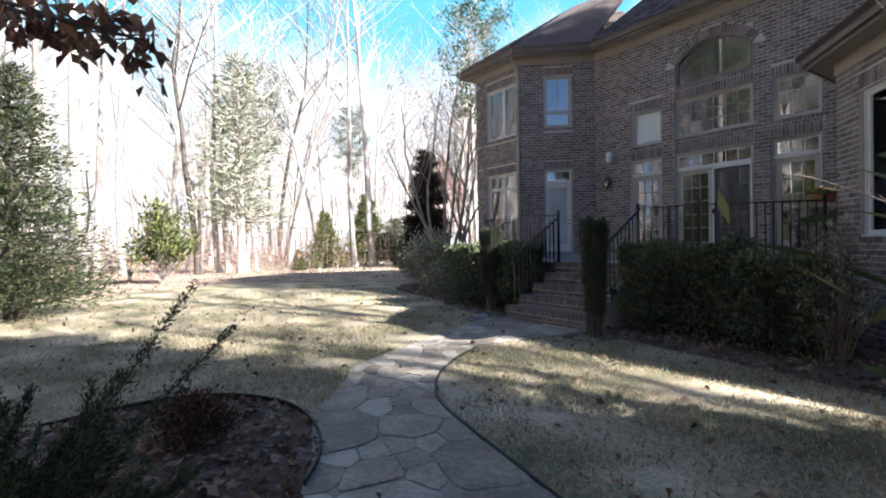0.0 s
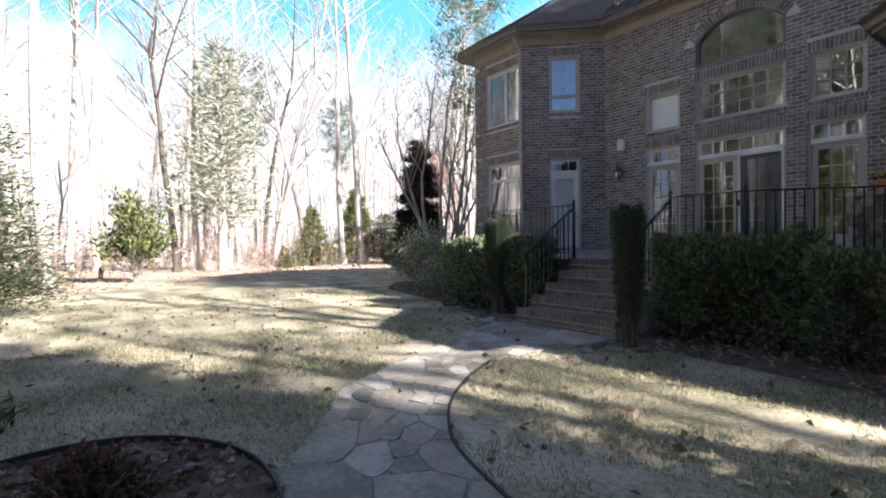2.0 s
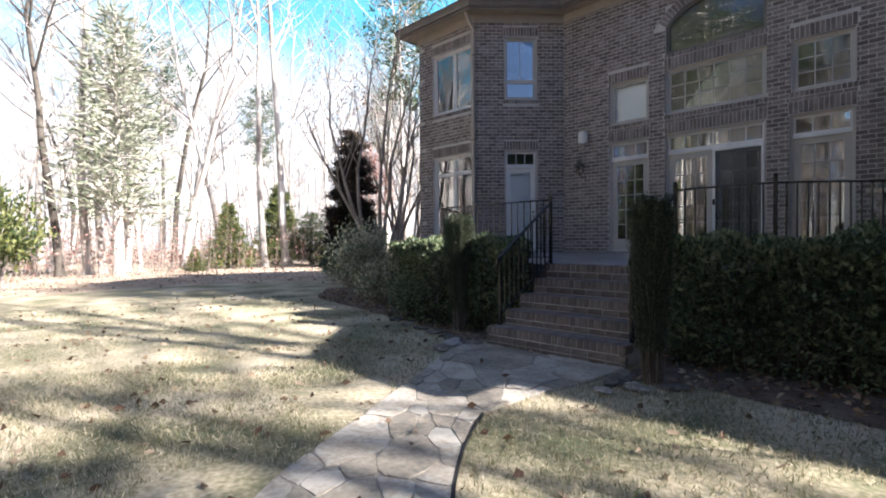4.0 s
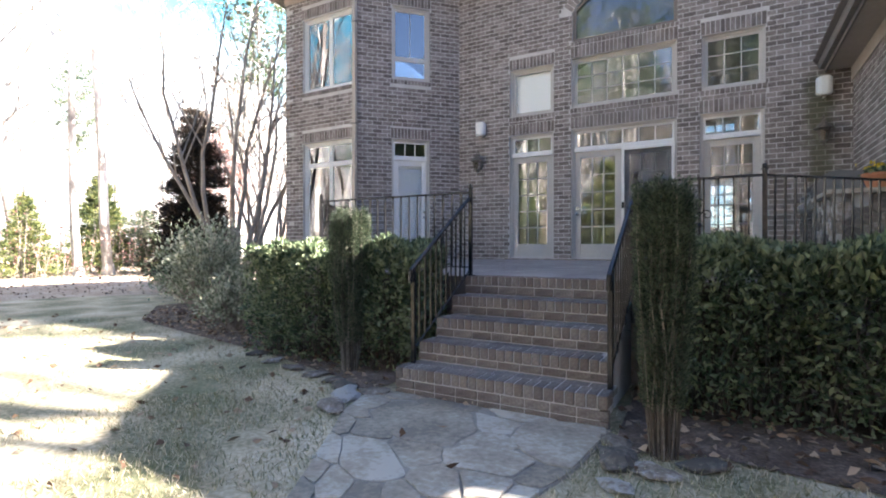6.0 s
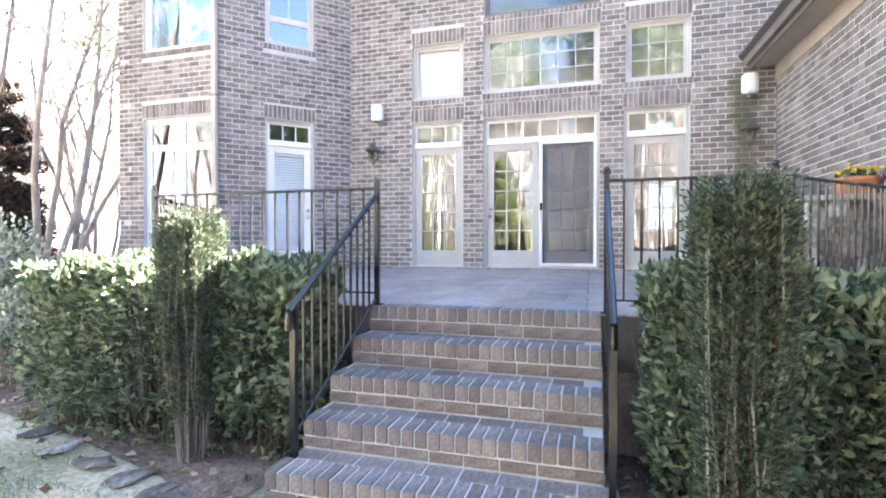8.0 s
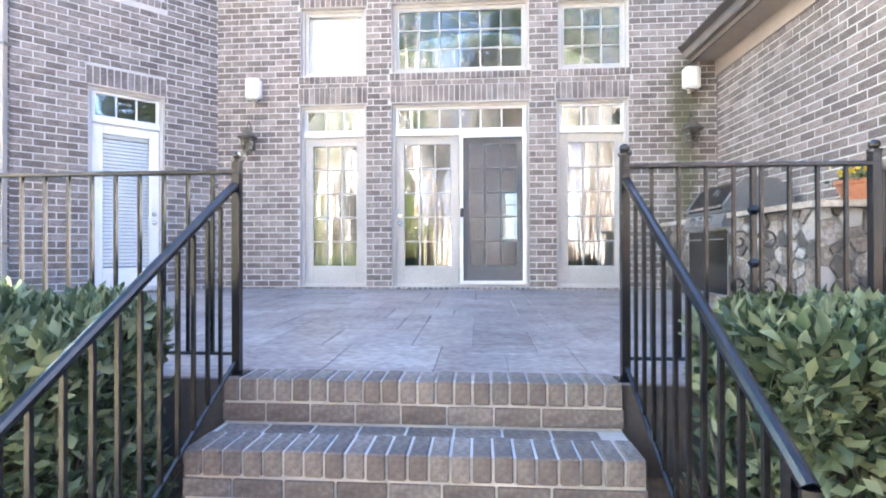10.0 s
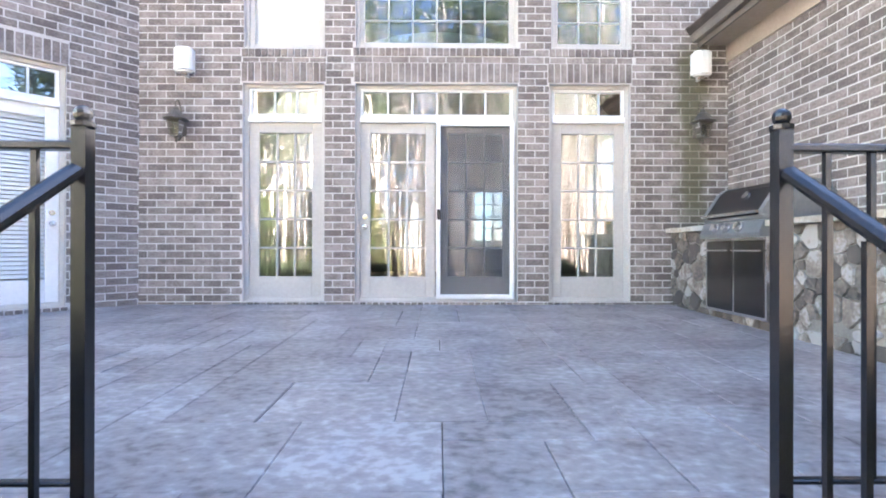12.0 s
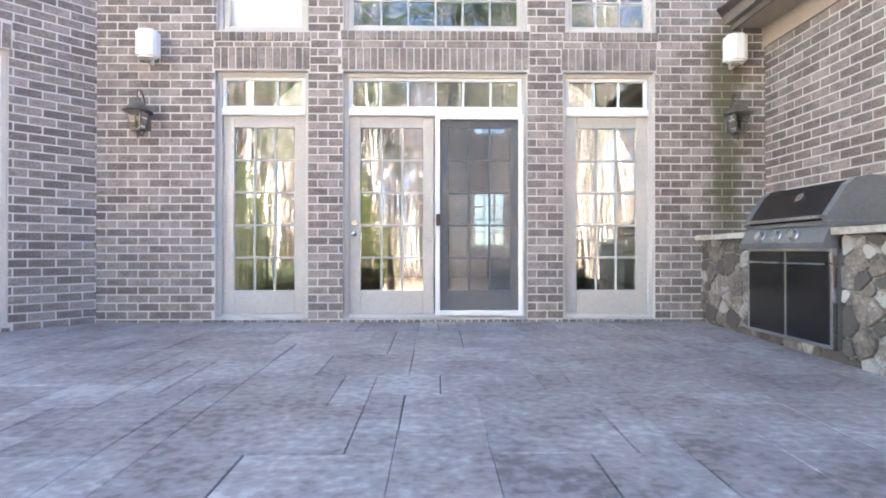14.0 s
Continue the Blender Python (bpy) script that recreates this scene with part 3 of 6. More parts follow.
part("latch", boxes((C0 + 0.945, C0 + 0.985, -0.02, 0.02, 0.98, 1.10), bevel=0.006), M_BLACK, scr, "black latch")

b_door = thing("door_4", wall_bay.m, "pale door with a white slatted blind in the bay", "door", kind="structure")
casing(b_door, 0.727, 1.555, 0.03, 2.56, 0.06, 0.045, M_TRIM, 0.14, "door_frame")
part("transom_bar", boxes((0.772, 1.51, 0.048, 0.18, 2.12, 2.19), bevel=0.004), M_WHITE, b_door)
sash(b_door, "transom", 0.772, 1.51, 2.19, 2.515, 0.08, (0.035, 0.035, 0.03, 0.03), 3, 1, M_WHITE)
lf = sash(b_door, "door_leaf", 0.772, 1.51, 0.075, 2.12, 0.09, (0.115, 0.115, 0.24, 0.12), 1, 1, M_WHITE, glass=M_GLASS_LOW)
knobs(lf, 1.455, 0.09, 0.90)


def blind(name, wall, s0, s1, z0, z1, y, step=0.045, label="white slatted blind behind the glass"):
    b = thing(name, wall.m, label, "blind")
    z = z0 + 0.03
    part("head_rail", boxes((s0, s1, y, y + 0.04, z1 - 0.04, z1)), M_BLIND, b)
    slat = mesh_of("slat", [(s0, y, -0.018), (s1, y, -0.018), (s1, y + 0.014, 0.017), (s0, y + 0.014, 0.017), (s0, y + 0.003, -0.019), (s1, y + 0.003, -0.019), (s1, y + 0.017, 0.016), (s0, y + 0.017, 0.016)], BOXF, M_BLIND)
    while z < z1 - 0.05:
        part("slat", slat, None, b).location.z = z
        z += step
    return b


blind("window_blind", wall_bay, 0.885, 1.40, 0.32, 2.0, 0.145, 0.045)
blind("window_blind", wall_wing_angled, 0.68, 1.68, 0.43, 2.36, 0.17, 0.05)


def window(name, wall, o, label, cols, rows, mullions=(), material=None, split=None, border=0.05, glass=None):
    """A fixed or hung window in the opening o; mullions part it into lights; split: height of a bar that parts it."""
    w = thing(name, wall.m, label, "window", kind="structure")
    material = material or M_WHITE
    casing(w, o[0], o[1], o[2], o[3], 0.06, 0.04, material)
    part("window_sill", boxes((o[0] + 0.002, o[1] - 0.002, 0.015, 0.09, o[2] + 0.001, o[2] + 0.025), bevel=0.004), material, w)
    edges = [o[0] + 0.04, *mullions, o[1] - 0.04]
    for a, b in zip(edges, edges[1:]):
        levels = [o[2] + 0.04, *( [split] if split else []), o[3] - 0.04]
        for k, (u, v) in enumerate(zip(levels, levels[1:])):
            c, r = (cols, rows) if not split else (cols[k], rows[k])
            sash(w, "sash", a, b, u, v, 0.085, (border,) * 4, c, r, material, bar=0.018, glass=glass)
    return w


o = main_open
window("window_1", wall_main, o[3], "plain fixed upper window with a pale shade", 1, 1, material=M_TRIM, glass=M_GLASS_LOW)
window("window_2", wall_main, o[4], "wide upper window divided into small panes", 6, 3, material=M_TRIM)
window("window_3", wall_main, o[5], "square upper window divided into panes", 3, 3, material=M_TRIM)
window("window_4", wall_bay, bay_open[1], "tall upper bay window with small panes below", (1, 2), (1, 1), split=4.30, material=M_TRIM)
window("window_5", wall_front, front_open[0], "tall double window with transoms in the bay", (1, 1), (1, 1), mullions=[(front_open[0][0] + front_open[0][1]) / 2], split=2.06)
window("window_6", wall_front, front_open[1], "double upper window in the bay", 1, 1, mullions=[(front_open[1][0] + front_open[1][1]) / 2])
window("window_7", wall_wing_angled, wing_open[0], "tall window with blinds in the wing", 1, 1, glass=M_GLASS_LOW)
# shade hung behind the plain upper window
tagged(part("roller_shade", boxes((o[3][0] + 0.06, o[3][1] - 0.06, 0.17, 0.175, o[3][2] + 0.05, o[3][3] - 0.05)), M_BLIND), "pale fabric shade drawn behind the window", "window shade").matrix_world = wall_main.m
for s in (0, 1):
    w0, w1 = front_open[s][0], front_open[s][1]
    bm = bmesh.new()
    n = 60
    vs = []
    for i in range(n + 1):
        x = w0 + 0.06 + (w1 - w0 - 0.12) * i / n
        vs.append([bm.verts.new((x, 0.2 + 0.02 * math.sin(i * 1.3), z)) for z in (front_open[s][2] + 0.04, front_open[s][3] - 0.04)])
    for a, b in zip(vs, vs[1:]):
        bm.faces.new((a[0], b[0], b[1], a[1]))
    bmesh.ops.solidify(bm, geom=bm.faces[:], thickness=0.004)
    tagged(part("sheer_curtain", bm, M_BLIND), "pale sheer curtain drawn behind the bay window", "curtain").matrix_world = wall_front.m

# arched window
aw = thing("window_8", wall_main.m, "large arched upper window with a taupe frame", "window", kind="structure")


def arch_outline(inset, n=28):
    a0, a1 = ARCH[0] + inset, ARCH[1] - inset
    pts = [(a0, 4.27 + inset), (a1, 4.27 + inset)]
    for i in range(n + 1):
        x = a1 + (a0 - a1) * i / n
        pts.append((x, min(Wall.rise(ARCH, x), 5.30) - inset * 0.9))
    return pts


po, pi_ = arch_outline(0.002), arch_outline(0.065)
bm = bmesh.new()
ring = [[bm.verts.new((x, y, z)) for x, z in p] for p, y in ((po, 0.06), (pi_, 0.06), (pi_, 0.14), (po, 0.14))]
for a in range(4):
    for i in range(len(po)):
        j = (i + 1) % len(po)
        bm.faces.new((ring[a][i], ring[a][j], ring[(a + 1) % 4][j], ring[(a + 1) % 4][i]))
part("window_frame", bm, M_GUTTER, aw)
bm = bmesh.new()
bm.faces.new([bm.verts.new((x, 0.10, z)) for x, z in pi_])
bmesh.ops.recalc_face_normals(bm, faces=bm.faces[:])
if bm.faces[:][0].normal.y > 0:
    bmesh.ops.reverse_faces(bm, faces=bm.faces[:])
part("pane", bm, M_GLASS, aw).visible_shadow = False

# back window seen through the house
bw = thing("window_9", pose(0, 8.8, 0), "far window with small panes seen through the house", "window", kind="structure")
for x0, x1 in ((1.0, 2.0), (2.45, 3.35)):
    casing(bw, x0, x1, 0.8, 2.42, 0, 0.06, M_WHITE)
    sash(bw, "sash", x0 + 0.06, x1 - 0.06, 0.86, 2.36, 0.03, (0.05,) * 4, 3, 4, M_WHITE, bar=0.05)
    casing(bw, x0, x1, 3.93, 4.32, 0, 0.05, M_WHITE)
    sash(bw, "sash", x0 + 0.05, x1 - 0.05, 3.98, 4.27, 0.03, (0.04,) * 4, 3, 1, M_WHITE, bar=0.05)


# ---- eaves and roofs ----
def eave(name, pts, z, out, label):
    """Frieze, soffit, fascia and gutter along a broken line of wall points, seen from outside from left to right."""
    n = len(pts)
    offs = []
    for i, p in enumerate(pts):
        p = Vector(p)
        ds = [(Vector(pts[i + k + 1]) - Vector(pts[i + k])).normalized() for k in (-1, 0) if 0 <= i + k and i + k + 1 < n]
        ns = [Vector((d.y, -d.x)) for d in ds]
        v = sum(ns, Vector((0, 0)))
        v = v / v.dot(ns[0])
        offs.append((p, v))
    e = thing(name, (0, 0, 0), label, "eave", kind="structure")
    for nm, a, b, z0, z1, mt in (("frieze", 0.0, 0.025, z - 0.20, z, M_SOFFIT), ("soffit", 0.0, out, z, z + 0.03, M_SOFFIT), ("fascia", out, out + 0.025, z - 0.03, z + 0.16, M_GUTTER), ("gutter", out + 0.025, out + 0.135, z + 0.03, z + 0.15, M_GUTTER)):
        bm = bmesh.new()
        rows = []
        for p, v in offs:
            q0, q1 = p + v * a, p + v * b
            if nm == "gutter":
                qm = p + v * (b - 0.045)
                rows.append([bm.verts.new((q.x, q.y, zz)) for q, zz in ((q0, z0), (qm, z0), (p + v * (b - 0.03), z0 + 0.06), (q1, z1 - 0.02), (q1, z1), (q0, z1))])
            else:
                rows.append([bm.verts.new((q.x, q.y, zz)) for q, zz in ((q0, z0), (q1, z0), (q1, z1), (q0, z1))])
        for r0, r1 in zip(rows, rows[1:]):
            for i in range(len(r0)):
                j = (i + 1) % len(r0)
                bm.faces.new((r0[i], r1[i], r1[j], r0[j]))
        bm.faces.new(rows[0]), bm.faces.new(rows[-1][::-1])
        part(nm, bm, mt, e)
    return e


eave("eave_main", [(XC, 9.0), (XC, YB), (XB, YB), (XA, YA), (7.0, 0.0)], EAVE, 0.36, "taupe eave, soffit and gutter along the upper storey")
eave("eave_wing", [(XW, 0.0), (XW, YW), (XV, YV), (XR, YV), (XR, YR), (12.3, YR)], 3.02, 0.33, "taupe eave, soffit and gutter of the single-storey wing")


def roof(name, polys, label):
    """Roof planes covered by rows of shingles as shallow lapped strips."""
    r = thing(name, (0, 0, 0), label, "roof", kind="structure")
    for poly in polys:
        p = [Vector(q) for q in poly]
        nrm = (p[1] - p[0]).cross(p[-1] - p[0]).normalized()
        if nrm.z < 0:
            nrm = -nrm
        bm = bmesh.new()
        top = [bm.verts.new(q + nrm * 0.03) for q in p]
        low = [bm.verts.new(q - nrm * 0.05) for q in p]
        bm.faces.new(top), bm.faces.new(low[::-1])
        for i in range(len(p)):
            j = (i + 1) % len(p)
            bm.faces.new((top[i], low[i], low[j], top[j]))
        part("roof_plane", bm, M_ROOF, r)
        # lapped shingles along the slope
        along = (p[1] - p[0]).normalized()
        up = nrm.cross(along).normalized()
        if up.z < 0:
            up = -up
        top_h = max((q - p[0]).dot(up) for q in p)
        vs, fs = [], []
        h = 0.0
        rr = random.Random(3)
        while h < top_h - 0.05:
            spans = []
            for lift in (0.01, 0.2):
                hits = []
                for a, b in zip(p, p[1:] + p[:1]):
                    ha, hb = (a - p[0]).dot(up), (b - p[0]).dot(up)
                    if abs(hb - ha) > 1e-6 and 0 <= (h + lift - ha) / (hb - ha) <= 1:
                        hits.append((a + (b - a) * ((h + lift - ha) / (hb - ha)) - p[0]).dot(along))
                if len(hits) >= 2:
                    spans.append((min(hits), max(hits)))
            if len(spans) == 2:
                x, x1 = max(q[0] for q in spans), min(q[1] for q in spans)
                while x < x1 - 0.05:
                    w = min(rr.uniform(0.16, 0.34), x1 - x)
                    k, t = len(vs), rr.uniform(0.008, 0.018)
                    for xx, hh, oo in ((x, h, 0.03 + t), (x + w - 0.006, h, 0.03 + t), (x + w - 0.006, h + 0.2, 0.034), (x, h + 0.2, 0.034), (x, h, 0.03), (x + w - 0.006, h, 0.03)):
                        vs.append(p[0] + along * xx + up * hh + nrm * oo)
                    fs += [(k, k + 1, k + 2, k + 3), (k + 4, k + 5, k + 1, k)]
                    x += w
            h += 0.145
        if len(fs) < 30000:
            tagged(part("shingles", mesh_of("shingles", vs, fs, M_ROOF), None, r), kind="stuff")
    return r


ez = EAVE + 0.15
c_ = 0.50
A1, B1, C1_ = (XA + 0.2, -c_), (XB + 0.2, YB - c_), (XC - c_, YB - c_)
apex = (-5.3, 1.5, 8.55)
roof("roof_bay", [((*C1_, ez), (*B1, ez), apex), ((*B1, ez), (XA + 0.22, -c_, ez), (-3.2, 1.6, 8.3), apex), ((XC - c_, 9.4, ez), (*C1_, ez), apex, (-5.3, 7, 8.55))], "hipped roof of weathered brown-grey shingles over the bay")
roof("roof_main", [((XA + 0.22, -c_, ez), (7.4, -c_, ez), (7.4, 4.6, 10.4), (-1.4, 4.6, 10.4)), ((-1.4, 4.6, 10.4), (7.4, 4.6, 10.4), (7.4, 9.5, ez), (XA, 9.5, ez)), ((-1.4, 4.6, 10.4), (XA + 0.22, -c_, ez), (XA, 9.5, ez))], "steep main roof of brown-grey shingles")
wz = 3.17
wa, wb, wc, wd = (XW - 0.48, YW - 0.18, wz), (XV - 0.22, YV - 0.48, wz), (5.6, -1.9, 5.1), (XR + 0.48, YV - 0.48, wz)
we = (XR + 0.48, YR - 0.48, wz)
roof("roof_wing", [((XW - 0.48, 0.35, wz), wa, wc, (5.6, 0.35, 5.1)), (wa, wb, wc), (wb, wd, wc), (wd, we, wc), (we, (12.6, YR - 0.48, wz), (12.6, 1.2, 6.2), (7.6, 1.2, 6.2)), (wc, (7.6, 1.2, 6.2), (5.6, 0.35, 5.1)), ((7.6, 1.2, 6.2), (12.6, 1.2, 6.2), (12.6, 9, 3.2), (7.2, 9, 3.2))], "hipped shingle roof of the low wing")

# downspout at the bay's corner
ds = thing("downspout", (XB - 0.02, YB - 0.07, 0), "pale painted metal downspout at the bay corner", "downspout")
part("pipe", boxes((-0.045, 0.045, -0.035, 0.035, -0.9, 5.6), bevel=0.01), M_SOFFIT, ds)
bm = bmesh.new()
cyl(bm, (0, 0, 5.6), (-0.02, -0.25, 5.95), 0.05, n=8)
part("elbow", bm, M_SOFFIT, ds)
for z in (0.6, 2.8, 4.9):
    part("strap", boxes((-0.07, 0.07, -0.042, 0.04, z, z + 0.03)), M_GUTTER, ds)

# ---- patio, stairs ----
SLOPE = 0.018
patio_poly = [(-3.35, -4.53), (2.05, -4.53), (XW - 0.01, -3.15), (XW - 0.01, 0.0), (XA, 0.0), (XB, YB), (-5.0, -1.9)]


def inside(poly, x, y):
    c = False
    for (x0, y0), (x1, y1) in zip(poly, poly[1:] + poly[:1]):
        if (y0 > y) != (y1 > y) and x < (x1 - x0) * (y - y0) / (y1 - y0) + x0:
            c = not c
    return c


def clip(poly, a, b, c):
    """Keeps the part of a convex polygon where a*x + b*y <= c."""
    out = []
    for p, q in zip(poly, poly[1:] + poly[:1]):
        dp, dq = a * p[0] + b * p[1] - c, a * q[0] + b * q[1] - c
        if dp <= 0:
            out.append(p)
        if (dp < 0) != (dq < 0) and abs(dp - dq) > 1e-9:
            t = dp / (dp - dq)
            out.append((p[0] + (q[0] - p[0]) * t, p[1] + (q[1] - p[1]) * t))
    return out


patio = thing("patio", (0, 0, 0), "raised patio of stamped grey-violet concrete", "patio", kind="structure")
bm = prism(bmesh.new(), patio_poly, -0.5, -0.012)
for v in bm.verts:
    if v.co.z > -0.1:
        v.co.z += SLOPE * v.co.y
part("slab", bm, M_GROUT, patio)
bm = bmesh.new()
prism(bm, [(-3.33, -4.50), (2.04, -4.50), (XW, -3.13), (XW, -2.9), (1.95, -4.3), (-3.2, -4.3), (-4.8, -1.9), (-4.98, -1.92)], G - 0.1, -0.45)
part("base_wall", bm, M_BRICK, patio)
# stamped slabs in an ashlar pattern
used = {}
U = 0.19
r = random.Random(11)
gx, gy = 47, 26
for j in range(gy):
    for i in range(gx):
        if (i, j) in used:
            continue
        w, h = r.choice([(2, 2), (3, 2), (2, 3), (3, 3), (4, 2), (2, 4), (1, 2), (3, 1), (4, 3), (2, 1)])
        while any((i + a, j + b) in used for a in range(w) for b in range(h)) or i + w > gx:
            w, h = (w - 1, h) if w > 1 else (1, max(1, h - 1))
            if w == 1 and h == 1:
                break
        for a in range(w):
            for b in range(h):
                used[(i + a, j + b)] = 1
        x0, y0 = -5.1 + i * U, -4.70 + j * U
        e = [r.choice((0.0005, 0.0015, 0.003, 0.004)) for _ in range(4)]
        q = [(x0 + e[0], y0 + e[1]), (x0 + w * U - e[2], y0 + e[1]), (x0 + w * U - e[2], y0 + h * U - e[3]), (x0 + e[0], y0 + h * U - e[3])]
        q = [(px + r.uniform(-0.001, 0.001), py + r.uniform(-0.001, 0.001)) for px, py in q]
        q = clip(q, 0, -1, 4.52)
        q = clip(q, 0, 1, -0.004)
        q = clip(q, 1, 0, XW - 0.02)
        q = clip(q, 1, -1, 2.05 + 4.53) if q else q
        if q:   # keep in front of the angled bay wall and behind the raked rail
            dx, dy = XA - XB, YA - YB
            q = clip(q, -dy, dx, -dy * XA + dx * YA - 0.01)
        if q:
            dx, dy = -3.35 + 5.0, -4.53 + 1.9
            q = clip(q, dy, -dx, dy * -5.0 - dx * -1.9)
        if len(q) > 2:
            bm = bmesh.new()
            n = len(q)
            cx, cy = sum(p[0] for p in q) / n, sum(p[1] for p in q) / n
            lift = r.uniform(-0.001, 0.001)
            lo = [bm.verts.new((x, y, -0.03 + SLOPE * y)) for x, y in q]
            mi = [bm.verts.new((x, y, -0.006 + lift + SLOPE * y)) for x, y in q]
            hi = [bm.verts.new((x + math.copysign(0.003, cx - x), y + math.copysign(0.003, cy - y), -0.003 + lift + SLOPE * y)) for x, y in q]
            for a, b in ((lo, mi), (mi, hi)):
                for k in range(n):
                    bm.faces.new((a[k], a[(k + 1) % n], b[(k + 1) % n], b[k]))
            bm.faces.new(hi)
            part("stamped_slab", bm, M_STAMP, patio)

SX0, SX1 = -0.95, 0.90
NOSE = [(-4.56, -0.077), (-4.88, -0.285), (-5.23, -0.485), (-5.57, -0.68), (-5.93, -0.865)]
stairs = thing("stairs", (0, 0, 0), "five brick steps with on-edge brick treads and white mortar lines", "stairs", kind="structure")
for k, (y, z) in enumerate(NOSE):
    back = -4.40 if k == 0 else NOSE[k - 1][0] + 0.02
    bm = box(bmesh.new(), SX0 + 0.008, SX1 - 0.008, y + 0.014, back, G - 0.1, z - 0.008)
    part("step_core", bm, M_MORTAR, stairs)
W0 = 0.0745
for k, (y, z) in enumerate(NOSE):
    x0, x1 = SX0 - (0.03 if k == 4 else 0), SX1 + (0.06 if k == 4 else 0)
    back = -4.40 if k == 0 else NOSE[k - 1][0] - 0.0
    n = round((x1 - x0) / 0.083)
    w = (x1 - x0) / n
    dep = min(0.215, back - y) if k else 0.2
    rise = z - (NOSE[k + 1][1] if k < 4 else G - 0.02)
    edge = bmesh.new()
    box(edge, 0.005, w - 0.006, 0.0, dep - 0.008, -0.105, 0.0, bevel=0.006)
    me = bpy.data.meshes.new("brick")
    edge.to_mesh(me), edge.free()
    me.materials.append(M_BRICK_T)
    for i in range(n):
        ob = part("brick", me, None, stairs)
        ob.location = (x0 + i * w, y + r.uniform(-0.004, 0.004), z + r.uniform(-0.003, 0.002))
    if k and back - y > dep + 0.03:
        m2 = bmesh.new()
        box(m2, 0.005, BRICK - 0.006, 0.0, back - y - dep - 0.006, -0.06, -0.002, bevel=0.004)
        me2 = bpy.data.meshes.new("brick")
        m2.to_mesh(me2), m2.free()
        me2.materials.append(M_BRICK_T)
        for i in range(int((x1 - x0) / BRICK)):
            part("brick", me2, None, stairs).location = (x0 + i * BRICK + 0.03, y + dep, z)
    rows = max(1, round((rise - 0.115) / 0.085))
    hh = (rise - 0.115) / rows
    m3 = bmesh.new()
    box(m3, 0.0, BRICK - 0.01, 0.0, 0.06, 0.0, hh - 0.01, bevel=0.004)
    me3 = bpy.data.meshes.new("brick")
    m3.to_mesh(me3), m3.free()
    me3.materials.append(M_BRICK_T)
    for q in range(rows):
        nb = int((x1 - x0) / BRICK) + 1
        for i in range(nb):
            xx = x0 + i * BRICK
            if xx + BRICK - 0.01 > x1:
                xx = x1 - BRICK + 0.01
            part("brick", me3, None, stairs).location = (xx, y + 0.004 + (0.0008 if i == nb - 1 else 0), z - 0.115 - (q + 1) * hh + 0.005)


# ---- railings ----
def rail_run(name, p0, p1, z0, z1, label, post0=True, post1=True, drop0=0.0, drop1=0.0, finial=True):
    """A wrought-iron run from p0 to p1; z0, z1: floor under its ends; balusters between a bottom bar and a hand rail."""
    p0, p1 = Vector((*p0, z0)), Vector((*p1, z1))
    t = thing(name, p0, label, "railing", "iron railings")
    d = p1 - p0
    H = 0.985
    L = Vector((d.x, d.y, 0)).length
    ang = math.atan2(d.y, d.x)
    slope = d.z / L
    inv = Matrix.Rotation(ang, 4, "Z")

    def bar(nm, s0, s1, h, w, th):
        bm = bmesh.new()
        box(bm, s0, s1, -w / 2, w / 2, -th / 2, th / 2, bevel=0.004)
        for v in bm.verts:
            v.co.z += h + v.co.x * slope
        bm.transform(inv)
        part(nm, bm, M_IRON, t)

    bar("top_rail", 0, L, H, 0.04, 0.022)
    bar("bottom_rail", 0, L, 0.10, 0.028, 0.014)
    n = max(2, round(L / 0.122))
    for i in range(n + 1):
        s = L * i / n
        end = i in (0, n)
        if (i == 0 and not post0) or (i == n and not post1):
            continue
        w = 0.019 if end else 0.0075
        low = 0.0 if end else 0.10
        bm = boxes((-w, w, -w, w, low + slope * s, H + (0.0 if not end else 0.05) + slope * s))
        if end and finial:
            cyl(bm, (0, 0, H + 0.05 + slope * s), (0, 0, H + 0.062 + slope * s), 0.03, n=10)
            bmesh.ops.create_uvsphere(bm, u_segments=10, v_segments=8, radius=0.024, matrix=Matrix.Translation((0, 0, H + 0.083 + slope * s)))
        if end:
            box(bm, -0.045, 0.045, -0.045, 0.045, low + slope * s, low + slope * s + 0.008)
        bm.transform(Matrix.Translation((0, 0, 0)) @ inv @ Matrix.Translation((s, 0, 0)))
        part("post" if end else "baluster", bm, M_IRON, t)
    return t


PZ = -0.082
rail_run("iron_railing", (-3.29, -4.47), (-0.92, -4.47), PZ, PZ, "black wrought-iron railing along the patio edge")
front_rail = rail_run("iron_railing", (0.93, -4.47), (2.02, -4.47), PZ, PZ, "black wrought-iron railing above the clipped hedge")
rail_run("iron_railing", (2.02, -4.47), (XW - 0.12, -3.12), PZ, PZ + 0.02, "black wrought-iron railing raked towards the wing", post0=False)
rail_run("iron_railing", (-5.0, -1.86), (-3.29, -4.47), PZ + 0.04, PZ, "black wrought-iron railing returning to the bay", post1=False)


